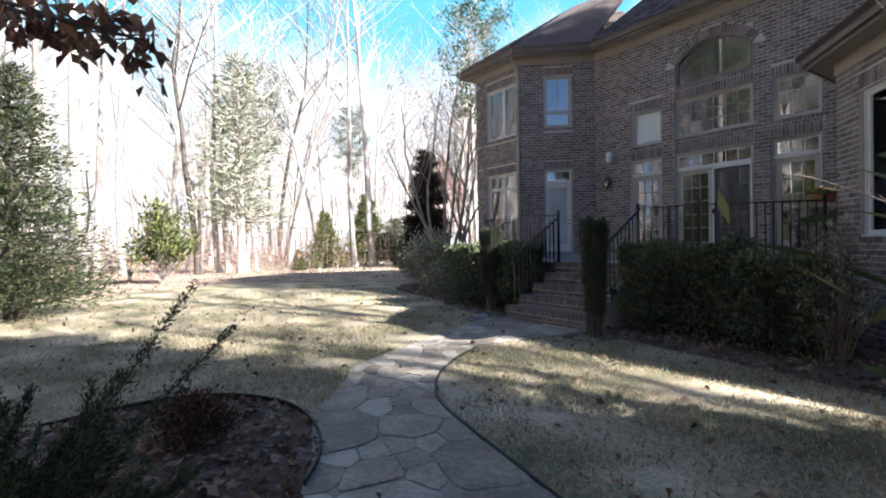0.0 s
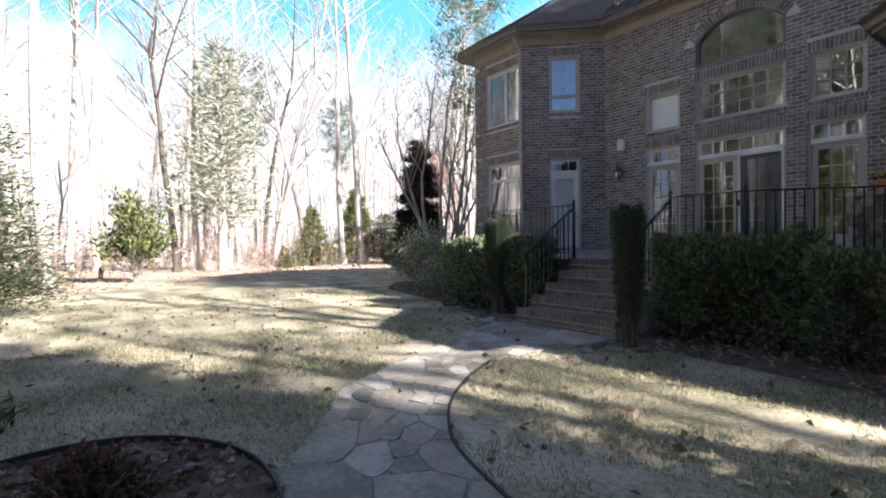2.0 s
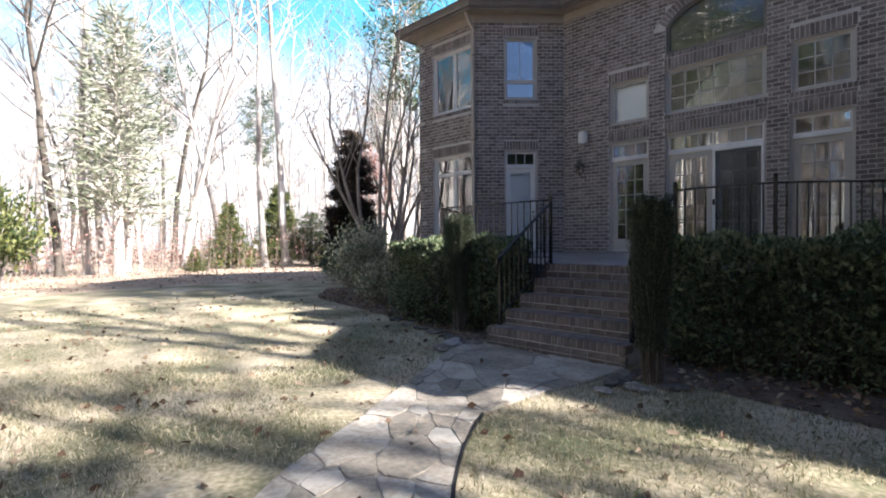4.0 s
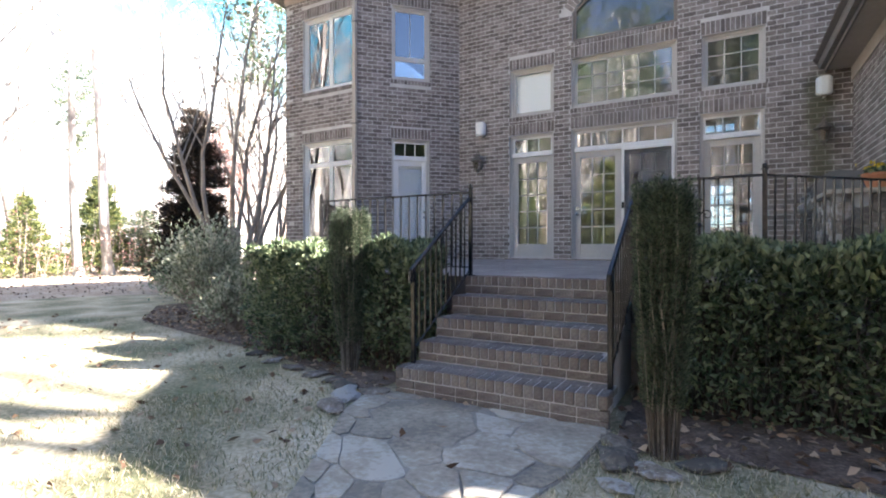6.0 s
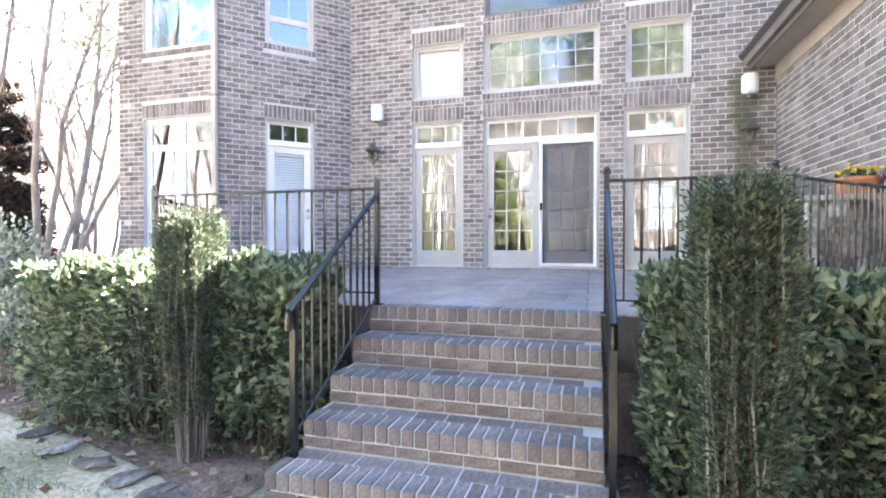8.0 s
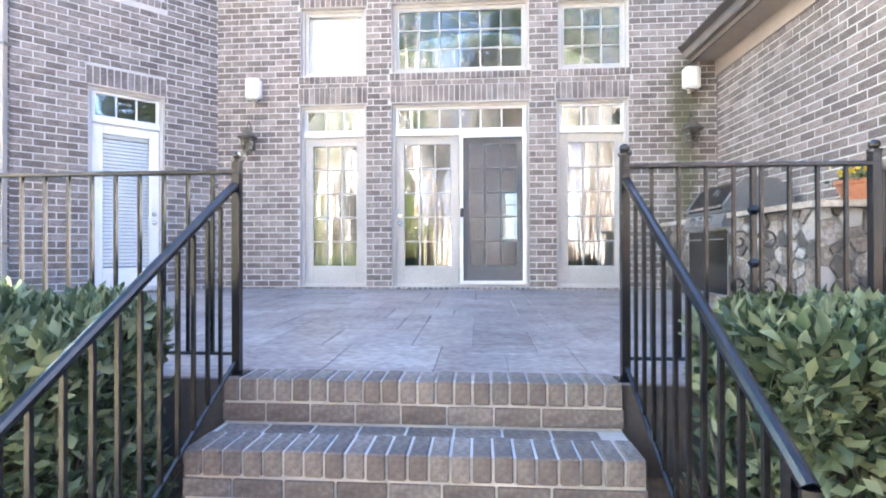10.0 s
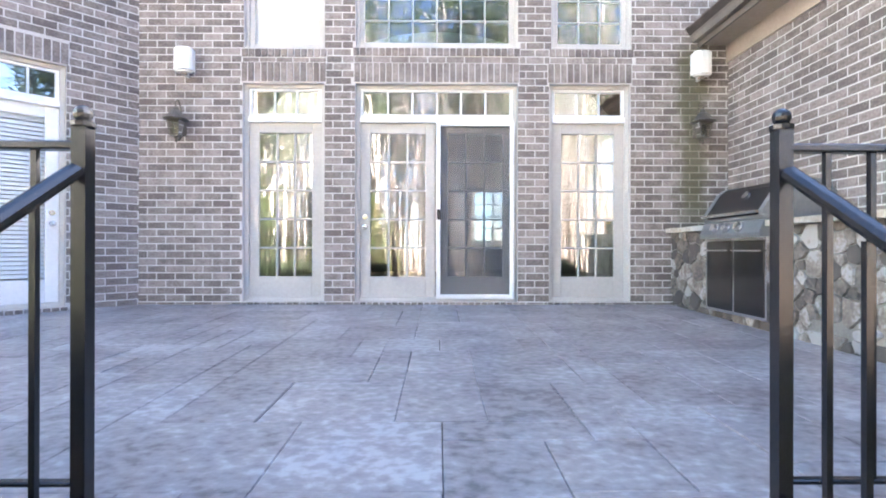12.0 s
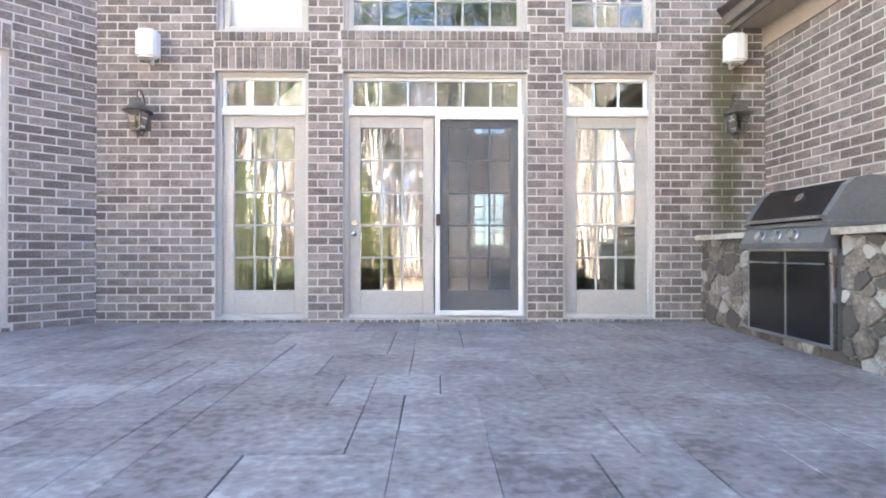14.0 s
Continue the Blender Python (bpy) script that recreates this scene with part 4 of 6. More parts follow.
def stair_rail(x, label):
    t = thing("stair_railing", (x, -4.52, PZ), label, "railing", "stair railings")
    y1, z1 = -1.19, -0.72          # lower end, from the upper post
    bm = bmesh.new()
    top, low = Vector((0, 0.02, 0.915)), Vector((0, y1, 0.895 + z1 - 0.03))
    cyl(bm, top, low, 0.021, n=10)
    cyl(bm, low, low + Vector((0, -0.05, -0.035)), 0.021, n=10)
    cyl(bm, low + Vector((0, -0.05, -0.035)), low + Vector((0, -0.06, -0.15)), 0.021, n=10)
    part("hand_rail", bm, M_IRON, t)
    part("bottom_rail", cyl(bmesh.new(), (0, 0.02, 0.06), (0, y1, 0.06 + z1), 0.010, n=6), M_IRON, t)
    n = 11
    for i in range(1, n):
        f = i / n
        part("baluster", boxes((-0.0075, 0.0075, y1 * f - 0.0075, y1 * f + 0.0075, 0.06 + z1 * f, 0.87 + (z1 - 0.03) * f)), M_IRON, t)
    part("post", boxes((-0.019, 0.019, y1 - 0.019, y1 + 0.019, z1 - 0.13, 0.86 + z1)), M_IRON, t)
    return t


stair_rail(SX0 + 0.03, "black iron stair hand rail between the hedge and the steps")
stair_rail(SX1 + 0.03, "black iron stair hand rail beside the tall clipped shrub")


# ornamental baluster with a collar and scrolls in the short front run
s0 = 1.50 - 0.93
bm = boxes((s0 - 0.011, s0 + 0.011, -0.011, 0.011, 0.10, 0.985))
for z in (0.30, 0.54, 0.78):
    cyl(bm, (s0, 0, z - 0.022), (s0, 0, z), 0.013, 0.026, n=12)
    cyl(bm, (s0, 0, z), (s0, 0, z + 0.022), 0.026, 0.013, n=12)
part("ornamental_baluster", bm, M_IRON, front_rail)
for side in (-1, 1):
    for zc, flip in ((0.64, 1), (0.44, -1)):
        bm = bmesh.new()
        prev = None
        for i in range(22):
            a = i * 0.36
            rad = 0.052 - 0.0019 * i
            q = Vector((s0 + side * (0.062 + rad * math.cos(a + math.pi)), 0.0, zc + flip * rad * math.sin(a)))
            if prev is not None:
                cyl(bm, prev, q, 0.006, n=6)
            prev = q
        part("scroll", bm, M_IRON, front_rail)

# ---- ground ----
LE = [(7.2, -12.75), (5.2, -12.25), (3.9, -11.75), (2.95, -11.25), (2.10, -10.90), (1.35, -10.30), (0.72, -9.85), (0.1, -8.7), (-0.38, -7.78), (-0.78, -7.05), (-1.08, -6.50), (-1.22, -5.93)]
RE = [(7.6, -11.0), (5.6, -10.6), (4.3, -10.32), (3.14, -10.06), (2.50, -9.88), (2.05, -9.62), (1.62, -9.26), (1.15, -8.68), (0.78, -8.05), (0.80, -7.3), (0.92, -6.7), (0.98, -5.93)]


def ground_z(x, y):
    """Gentle unevenness of the ground, rising a little towards the woods."""
    d = math.hypot(x + 1, y + 8)
    z = G + 0.012 * noise.noise((x * 0.45, y * 0.45, 0)) * min(1, d / 3)
    if d > 14:
        z += 0.35 * noise.noise((x * 0.05, y * 0.05, 3)) * min(1, (d - 14) / 20)
    return z


bm = bmesh.new()
xs = [-1500, -400, -150, -80, -60] + [-46 + 1.6 * i for i in range(60)] + [55, 70, 100, 200, 500, 1500]
ys = [-1500, -400, -150, -80, -60] + [-46 + 1.6 * i for i in range(60)] + [55, 70, 100, 200, 500, 1500]
grid = [[bm.verts.new((x, y, ground_z(x, y) - 0.03)) for x in xs] for y in ys]
for j in range(len(ys) - 1):
    for i in range(len(xs) - 1):
        bm.faces.new((grid[j][i], grid[j][i + 1], grid[j + 1][i + 1], grid[j + 1][i]))
tagged(part("ground", bm, M_WOODFLOOR), "woodland floor of brown leaf litter reaching to the horizon", "ground", kind="structure")


def sheet(name, outline, step, lift, material, label, category):
    """A patch of ground over an outline, following the terrain."""
    x0, x1 = min(p[0] for p in outline), max(p[0] for p in outline)
    y0, y1 = min(p[1] for p in outline), max(p[1] for p in outline)
    bm = bmesh.new()
    f = bm.faces.new([bm.verts.new((x, y, 0)) for x, y in outline])
    x = x0 + step
    while x < x1:
        bmesh.ops.bisect_plane(bm, geom=bm.verts[:] + bm.edges[:] + bm.faces[:], plane_co=(x, 0, 0), plane_no=(1, 0, 0))
        x += step
    y = y0 + step
    while y < y1:
        bmesh.ops.bisect_plane(bm, geom=bm.verts[:] + bm.edges[:] + bm.faces[:], plane_co=(0, y, 0), plane_no=(0, 1, 0))
        y += step
    for v in bm.verts:
        v.co.z = ground_z(v.co.x, v.co.y) + lift
    bmesh.ops.recalc_face_normals(bm, faces=bm.faces[:])
    if bm.faces[0].normal.z < 0:
        bmesh.ops.reverse_faces(bm, faces=bm.faces[:])
    return tagged(part(name, bm, material), label, category, kind="structure")


def wavy(cx, cy, rx, ry, n, amp, seed):
    r = random.Random(seed)
    ph = [r.uniform(0, 6.28) for _ in range(4)]
    return [(cx + (rx * (1 + amp * sum(math.sin(k * a + ph[k]) for k in (2, 3)))) * math.cos(a), cy + (ry * (1 + amp * sum(math.sin(k * a + ph[k]) for k in (2, 3)))) * math.sin(a)) for a in (2 * math.pi * i / n for i in range(n))]


LAWN = wavy(-2.5, -8.0, 12.0, 10.0, 60, 0.05, 4)
sheet("lawn", LAWN, 1.2, 0.0, M_LAWN, "dormant straw-coloured lawn with faint green patches", "lawn")
BED_HOUSE = [(-9.8, -3.0), (-7.7, -4.5), (-5.2, -5.0), (-3.3, -5.35), (-1.9, -5.75), (-1.25, -6.1), (-1.15, -5.5), (-0.9, -4.4), (0.95, -4.4), (1.02, -5.6), (1.05, -6.35), (1.7, -6.1), (3.2, -6.3), (4.8, -6.6), (7.5, -6.9), (11, -7.0), (11, -2.9), (3.4, -2.9), (2.1, -4.3), (-3.2, -4.3), (-4.9, -1.7), (-7.0, -1.5), (-9.8, -1.4)]
sheet("mulch_bed", BED_HOUSE, 1.0, 0.012, M_MULCH, "mulched planting bed strewn with leaves along the house", "bed")
BED_LAWN = [(3.30, -11.42), (2.90, -11.16), (2.45, -11.02), (1.95, -10.98), (1.55, -11.08), (1.2, -11.3), (0.95, -11.65), (0.9, -12.1), (1.1, -12.8), (1.7, -13.6), (3.0, -14.0), (4.6, -13.8), (5.6, -13.2), (5.3, -12.45), (4.0, -11.9)]
sheet("mulch_bed", BED_LAWN, 0.8, 0.012, M_MULCH, "rounded leaf-strewn bed with black edging beside the path", "bed")


def strip(name, pts, w, h, material, label):
    """Bed edging: a low upright band along a line."""
    bm = bmesh.new()
    rows = []
    for i, p in enumerate(pts):
        a, b = Vector(pts[max(0, i - 1)]), Vector(pts[min(len(pts) - 1, i + 1)])
        n = Vector((-(b - a).y, (b - a).x)).normalized() * w / 2
        p = Vector(p)
        z = ground_z(p.x, p.y)
        rows.append([bm.verts.new((q.x, q.y, zz)) for q, zz in ((p - n, z - 0.02), (p + n, z - 0.02), (p + n, z + h), (p - n, z + h))])
    for r0, r1 in zip(rows, rows[1:]):
        for i in range(4):
            bm.faces.new((r0[i], r1[i], r1[(i + 1) % 4], r0[(i + 1) % 4]))
    bm.faces.new(rows[0][::-1]), bm.faces.new(rows[-1])
    return tagged(part(name, bm, material), label, "edging")


def smooth_line(pts, n=6):
    out = []
    P = [pts[0]] + list(pts) + [pts[-1]]
    for i in range(1, len(P) - 2):
        p0, p1, p2, p3 = (Vector(P[i + k]) for k in (-1, 0, 1, 2))
        for j in range(n):
            t = j / n
            out.append(tuple(0.5 * ((2 * p1) + (p2 - p0) * t + (2 * p0 - 5 * p1 + 4 * p2 - p3) * t * t + (3 * p1 - p0 - 3 * p2 + p3) * t ** 3)))
    out.append(tuple(pts[-1]))
    return out


strip("bed_edging", smooth_line(BED_LAWN[:9]), 0.016, 0.05, M_EDGE, "curved black plastic edging round the bed")
strip("bed_edging", smooth_line(RE[1:9]), 0.022, 0.025, M_EDGE, "dark worn edging between path and lawn")

# flagstone path: convex cells in the path's own run and width, laid with recessed joints
le, re_ = smooth_line(LE, 8), smooth_line(RE, 8)
run = [0.0]
for i in range(1, len(le)):
    m0, m1 = (Vector(le[i - 1]) + Vector(re_[i - 1])) / 2, (Vector(le[i]) + Vector(re_[i])) / 2
    run.append(run[-1] + (m1 - m0).length)
TOTAL, WID = run[-1], 1.55


def path_point(u, v):
    u = min(max(u, 0), TOTAL - 1e-4)
    i = next(k for k in range(len(run) - 1) if run[k + 1] > u)
    t = (u - run[i]) / (run[i + 1] - run[i])
    a, b = Vector(le[i]).lerp(Vector(le[i + 1]), t), Vector(re_[i]).lerp(Vector(re_[i + 1]), t)
    return a.lerp(b, v / WID)


path = thing("flagstone_path", (0, 0, 0), "winding path of irregular grey and tan flagstones", "path", kind="structure")
bm = bmesh.new()
rows = [[bm.verts.new((*path_point(run[i], v), G + z)) for v, z in ((-0.02, -0.04), (0.0, 0.012), (WID, 0.012), (WID + 0.02, -0.04))] for i in range(len(run))]
for r0, r1 in zip(rows, rows[1:]):
    for i in range(3):
        bm.faces.new((r0[i], r0[i + 1], r1[i + 1], r1[i]))
part("path_bed", bm, M_GROUTF, path)
r = random.Random(5)
seeds = []
tries = 0
while tries < 4000 and len(seeds) < 150:
    tries += 1
    s = (r.uniform(0, TOTAL), r.uniform(0, WID))
    s = (*s, r.choice((0.11, 0.17, 0.25, 0.33)))
    if all(math.hypot(s[0] - q[0], s[1] - q[1]) > s[2] + q[2] for q in seeds):
        seeds.append(s)
for s in seeds:
    cell = [(max(0, s[0] - 0.6), 0), (min(TOTAL, s[0] + 0.6), 0), (min(TOTAL, s[0] + 0.6), WID), (max(0, s[0] - 0.6), WID)]
    for q in seeds:
        if q != s and math.hypot(q[0] - s[0], q[1] - s[1]) < 1.6:
            a, b = q[0] - s[0], q[1] - s[1]
            f = s[2] / (s[2] + q[2])
            cell = clip(cell, a, b, a * (s[0] + a * f) + b * (s[1] + b * f) - math.hypot(a, b) * 0.0065)
    if len(cell) < 3:
        continue
    # round the corners a little and make the edges uneven
    fine = []
    for p, q in zip(cell, cell[1:] + cell[:1]):
        fine += [(p[0] + (q[0] - p[0]) * f, p[1] + (q[1] - p[1]) * f) for f in (0.12, 0.5, 0.88)]
    fine = [(p[0] + r.uniform(-0.010, 0.010), min(max(p[1] + r.uniform(-0.010, 0.010), 0), WID)) for p in fine]
    bm = bmesh.new()
    lift = r.uniform(-0.004, 0.006)
    w = [path_point(*p) for p in fine]
    c = sum(w, Vector((0, 0))) / len(w)
    lo, mi, hi = ([bm.verts.new((*(p.lerp(c, k)), G + z)) for p in w] for k, z in ((0, 0.0), (0, 0.017 + lift), (0.02, 0.021 + lift)))
    for a, b in ((lo, mi), (mi, hi)):
        for k in range(len(w)):
            bm.faces.new((a[k], a[(k + 1) % len(w)], b[(k + 1) % len(w)], b[k]))
    bm.faces.new(hi)
    bmesh.ops.recalc_face_normals(bm, faces=bm.faces[:])
    part("flagstone", bm, M_FLAG, path)

# ---- things by the house ----
def lantern(x, y, z, label):
    """A wall lantern with a scrolled arm, a bell roof, four panes and a lamp inside."""
    t = thing("wall_lantern", (x, y, z), label, "wall lantern", "wall lanterns")
    part("back_plate", boxes((-0.045, 0.045, -0.02, -0.002, -0.17, 0.03), bevel=0.008), M_BRONZE, t)
    bm = bmesh.new()
    pts = [(0, -0.02, 0.02), (0, -0.05, 0.13), (0, -0.09, 0.20), (0, -0.14, 0.215), (0, -0.17, 0.18), (0, -0.165, 0.13)]
    for a, b in zip(pts, pts[1:]):
        cyl(bm, a, b, 0.008, n=8)
    cyl(bm, (0, -0.02, -0.15), (0, -0.09, -0.24), 0.007, n=8)
    cyl(bm, (0, -0.09, -0.24), (0, -0.15, -0.20), 0.007, n=8)
    part("arm", bm, M_BRONZE, t)
    c = (0, -0.16, 0)
    part("cap", lathe(bmesh.new(), [(0.012, 0.135), (0.03, 0.115), (0.035, 0.09), (0.055, 0.075), (0.065, 0.06), (0.115, 0.005), (0.14, -0.012), (0.135, -0.02), (0.06, -0.02)], 8, c), M_BRONZE, t)
    bm = bmesh.new()
    for i in range(4):
        a = math.pi / 4 + i * math.pi / 2
        cyl(bm, (0.10 * math.cos(a), c[1] + 0.10 * math.sin(a), -0.02), (0.062 * math.cos(a), c[1] + 0.062 * math.sin(a), -0.19), 0.006, n=6)
    box(bm, -0.05, 0.05, c[1] - 0.05, c[1] + 0.05, -0.20, -0.185)
    part("cage", bm, M_BRONZE, t)
    for i in range(4):
        a0, a1 = math.pi / 4 + i * math.pi / 2, math.pi / 4 + (i + 1) * math.pi / 2
        v = [(r * math.cos(a), c[1] + r * math.sin(a), z) for r, z, a in ((0.097, -0.022, a0), (0.097, -0.022, a1), (0.060, -0.188, a1), (0.060, -0.188, a0))]
        part("pane", mesh_of("pane", v, [(0, 1, 2, 3)], M_BULB), None, t).visible_shadow = False
    bm = lathe(bmesh.new(), [(0.012, -0.185), (0.014, -0.13), (0.022, -0.10), (0.026, -0.075), (0.016, -0.05), (0.004, -0.04)], 10, c)
    part("bulb", bm, M_BULB, t, "clear lamp bulb")
    part("drop", lathe(bmesh.new(), [(0.022, -0.20), (0.028, -0.215), (0.012, -0.235), (0.016, -0.25), (0.004, -0.27)], 8, c), M_BRONZE, t)
    return t


lantern(-2.92, -0.004, 2.10, "weathered brass wall lantern on the brick between bay and door")
lantern(3.02, -0.004, 2.10, "weathered brass wall lantern in the corner above the grill")


def speaker(x, y, z, label):
    t = thing("outdoor_speaker", (x, y, z), label, "loudspeaker", "outdoor loudspeakers")
    bm = bmesh.new()
    pts = [(-0.105, -0.06), (-0.105, -0.13), (-0.085, -0.165), (-0.04, -0.185), (0.04, -0.185), (0.085, -0.165), (0.105, -0.13), (0.105, -0.06)]
    prism(bm, pts, -0.14, 0.14)
    bmesh.ops.bevel(bm, geom=[e for e in bm.edges if abs(e.verts[0].co.z - e.verts[1].co.z) < 0.01], offset=0.02, segments=2, affect="EDGES")
    part("cabinet", bm, M_WHITE, t)
    part("bracket", boxes((-0.012, 0.012, -0.07, -0.002, -0.17, 0.17), (-0.035, 0.035, -0.012, -0.002, -0.06, 0.06)), M_WHITE, t)
    part("badge", boxes((-0.03, 0.03, -0.12, -0.075, -0.165, -0.14), bevel=0.004), M_SOFFIT, t)
    return t


speaker(-2.86, -0.004, 2.77, "white box loudspeaker bracketed to the brick beside the bay")
speaker(3.03, -0.004, 2.76, "white box loudspeaker bracketed high in the wall corner")

# stone island with built-in grill
IX, IY = 2.70, -3.02
island = thing("stone_island", (0, 0, 0), "fieldstone outdoor kitchen island with a pale stone top", "outdoor counter")
GY0, GY1 = -1.76, -0.84          # the grill's gap
bm = boxes((IX + 0.05, XW - 0.004, IY + 0.05, GY0 - 0.03, -0.09, 0.83), (IX + 0.05, XW - 0.004, GY1 + 0.03, -0.004, -0.05, 0.83), (IX + 0.05, XW - 0.004, GY0 - 0.03, GY1 + 0.03, -0.07, 0.045))
part("core", bm, M_JOINT, island)
for y0, y1 in ((IY - 0.02, GY0 - 0.012), (GY1 + 0.012, -0.006)):
    bm = boxes((IX - 0.035, XW - 0.006, y0, y1, 0.832, 0.88))
    bmesh.ops.subdivide_edges(bm, edges=bm.edges[:], cuts=6, use_grid_fill=True)
    for v in bm.verts:
        v.co += Vector([noise.noise(v.co * 14 + Vector((k * 9, 0, 0))) * 0.006 for k in range(3)])
    part("counter_top", bm, M_FLAG, island, "pale rough-edged stone slab")


def field_face(a, b, z0, z1, seed, holes=()):
    """Irregular stones on an upright face from a to b, each a bulged cell."""
    a, b = Vector(a), Vector(b)
    d = (b - a)
    L = d.length
    d.normalize()
    n = Vector((d.y, -d.x, 0))
    r = random.Random(seed)
    seeds = []
    for _ in range(3000):
        s = (r.uniform(0, L), r.uniform(z0, z1), r.choice((0.034, 0.05, 0.07, 0.09)))
        if all(math.hypot(s[0] - q[0], s[1] - q[1]) > s[2] + q[2] for q in seeds) and not any(h[0] < s[0] < h[1] and h[2] < s[1] < h[3] for h in holes):
            seeds.append(s)
    for s in seeds:
        c = [(max(0, s[0] - .3), max(z0, s[1] - .3)), (min(L, s[0] + .3), max(z0, s[1] - .3)), (min(L, s[0] + .3), min(z1, s[1] + .3)), (max(0, s[0] - .3), min(z1, s[1] + .3))]
        for h in holes:
            if s[1] > h[3]:
                c = clip(c, 0, -1, -h[3])
            elif s[1] < h[2]:
                c = clip(c, 0, 1, h[2])
            elif s[0] < h[0]:
                c = clip(c, 1, 0, h[0])
            else:
                c = clip(c, -1, 0, -h[1])
        for q in seeds:
            if q != s and math.hypot(q[0] - s[0], q[1] - s[1]) < 0.7:
                u, v = q[0] - s[0], q[1] - s[1]
                f = s[2] / (s[2] + q[2])
                c = clip(c, u, v, u * (s[0] + u * f) + v * (s[1] + v * f) - math.hypot(u, v) * 0.004)
        if len(c) < 3:
            continue
        f = []
        for p, q in zip(c, c[1:] + c[:1]):
            f += [(p[0] + (q[0] - p[0]) * t + r.uniform(-.006, .006), p[1] + (q[1] - p[1]) * t + r.uniform(-.006, .006)) for t in (0.15, 0.85)]
        cx, cz = sum(p[0] for p in f) / len(f), sum(p[1] for p in f) / len(f)
        bm = bmesh.new()
        out = r.uniform(0.022, 0.040)
        rings = []
        for k, o in ((0, 0.0), (0.03, out * 0.7), (0.07, out)):
            rings.append([bm.verts.new((*(a + d * (p[0] + (cx - p[0]) * k) + n * (o - 0.012)).xy, p[1] + (cz - p[1]) * k)) for p in f])
        for r0, r1 in zip(rings, rings[1:]):
            for k in range(len(f)):
                bm.faces.new((r0[k], r0[(k + 1) % len(f)], r1[(k + 1) % len(f)], r1[k]))
        bm.faces.new(rings[-1])
        bmesh.ops.recalc_face_normals(bm, faces=bm.faces[:])
        part("stone", bm, M_FIELD, island)


field_face((IX + 0.05, -0.006, 0), (IX + 0.05, IY + 0.05, 0), -0.085, 0.83, 2, holes=[(-GY1 - 0.02, -GY0 + 0.02, 0.045, 0.9)])
field_face((IX + 0.05, IY + 0.05, 0), (XW - 0.01, IY + 0.05, 0), -0.12, 0.83, 3)

grill = thing("gas_grill", (IX, 0, 0), "built-in gas grill with a black hood and two black doors", "grill")
yl, yr = GY0, GY1
gc = (yl + yr) / 2
part("body", boxes((0.02, 0.62, yl, yr, 0.05, 0.80)), M_GREY, grill)
part("door_frame", boxes((-0.012, 0.02, yl, yl + 0.025, 0.05, 0.74), (-0.012, 0.02, yr - 0.025, yr, 0.05, 0.74), (-0.012, 0.02, gc - 0.012, gc + 0.012, 0.075, 0.72), (-0.012, 0.02, yl + 0.025, yr - 0.025, 0.05, 0.075), (-0.012, 0.02, yl + 0.025, yr - 0.025, 0.72, 0.74)), M_STEEL, grill)
for y0, y1 in ((yl + 0.028, gc - 0.015), (gc + 0.015, yr - 0.028)):
    dr = part("door", boxes((-0.018, 0.015, y0, y1, 0.078, 0.717), bevel=0.004), M_BLACK, grill, "glossy black door")
    bm = bmesh.new()
    cyl(bm, (-0.045, y0 + 0.01, 0.63), (-0.045, y1 - 0.01, 0.63), 0.009, n=8)
    for yy in (y0 + 0.04, y1 - 0.04):
        cyl(bm, (-0.018, yy, 0.63), (-0.045, yy, 0.63), 0.006, n=6)
    part("handle", bm, M_STEEL, dr, "steel bar handle")
# control panel, leaning back
bm = bmesh.new()
prof = [(-0.07, 0.745), (-0.075, 0.78), (-0.03, 0.89), (0.10, 0.90), (0.10, 0.745)]
lo = [bm.verts.new((x, yl, z)) for x, z in prof]
hi = [bm.verts.new((x, yr, z)) for x, z in prof]
bm.faces.new(lo), bm.faces.new(hi[::-1])
for i in range(5):
    bm.faces.new((lo[i], hi[i], hi[(i + 1) % 5], lo[(i + 1) % 5]))
bmesh.ops.recalc_face_normals(bm, faces=bm.faces[:])
part("control_panel", bm, M_GREY, grill)
for k in range(3):
    yy = yl + (yr - yl) * (0.30 + 0.20 * k + 0.02)
    bm = bmesh.new()
    nv = Vector((-0.925, 0, 0.38))
    c = Vector((-0.055, yy, 0.83))
    cyl(bm, c, c + nv * 0.012, 0.050, n=18)
    cyl(bm, c + nv * 0.012, c + nv * 0.045, 0.038, 0.034, n=18)
    part("knob", bm, M_STEEL, grill, "chrome control knob")
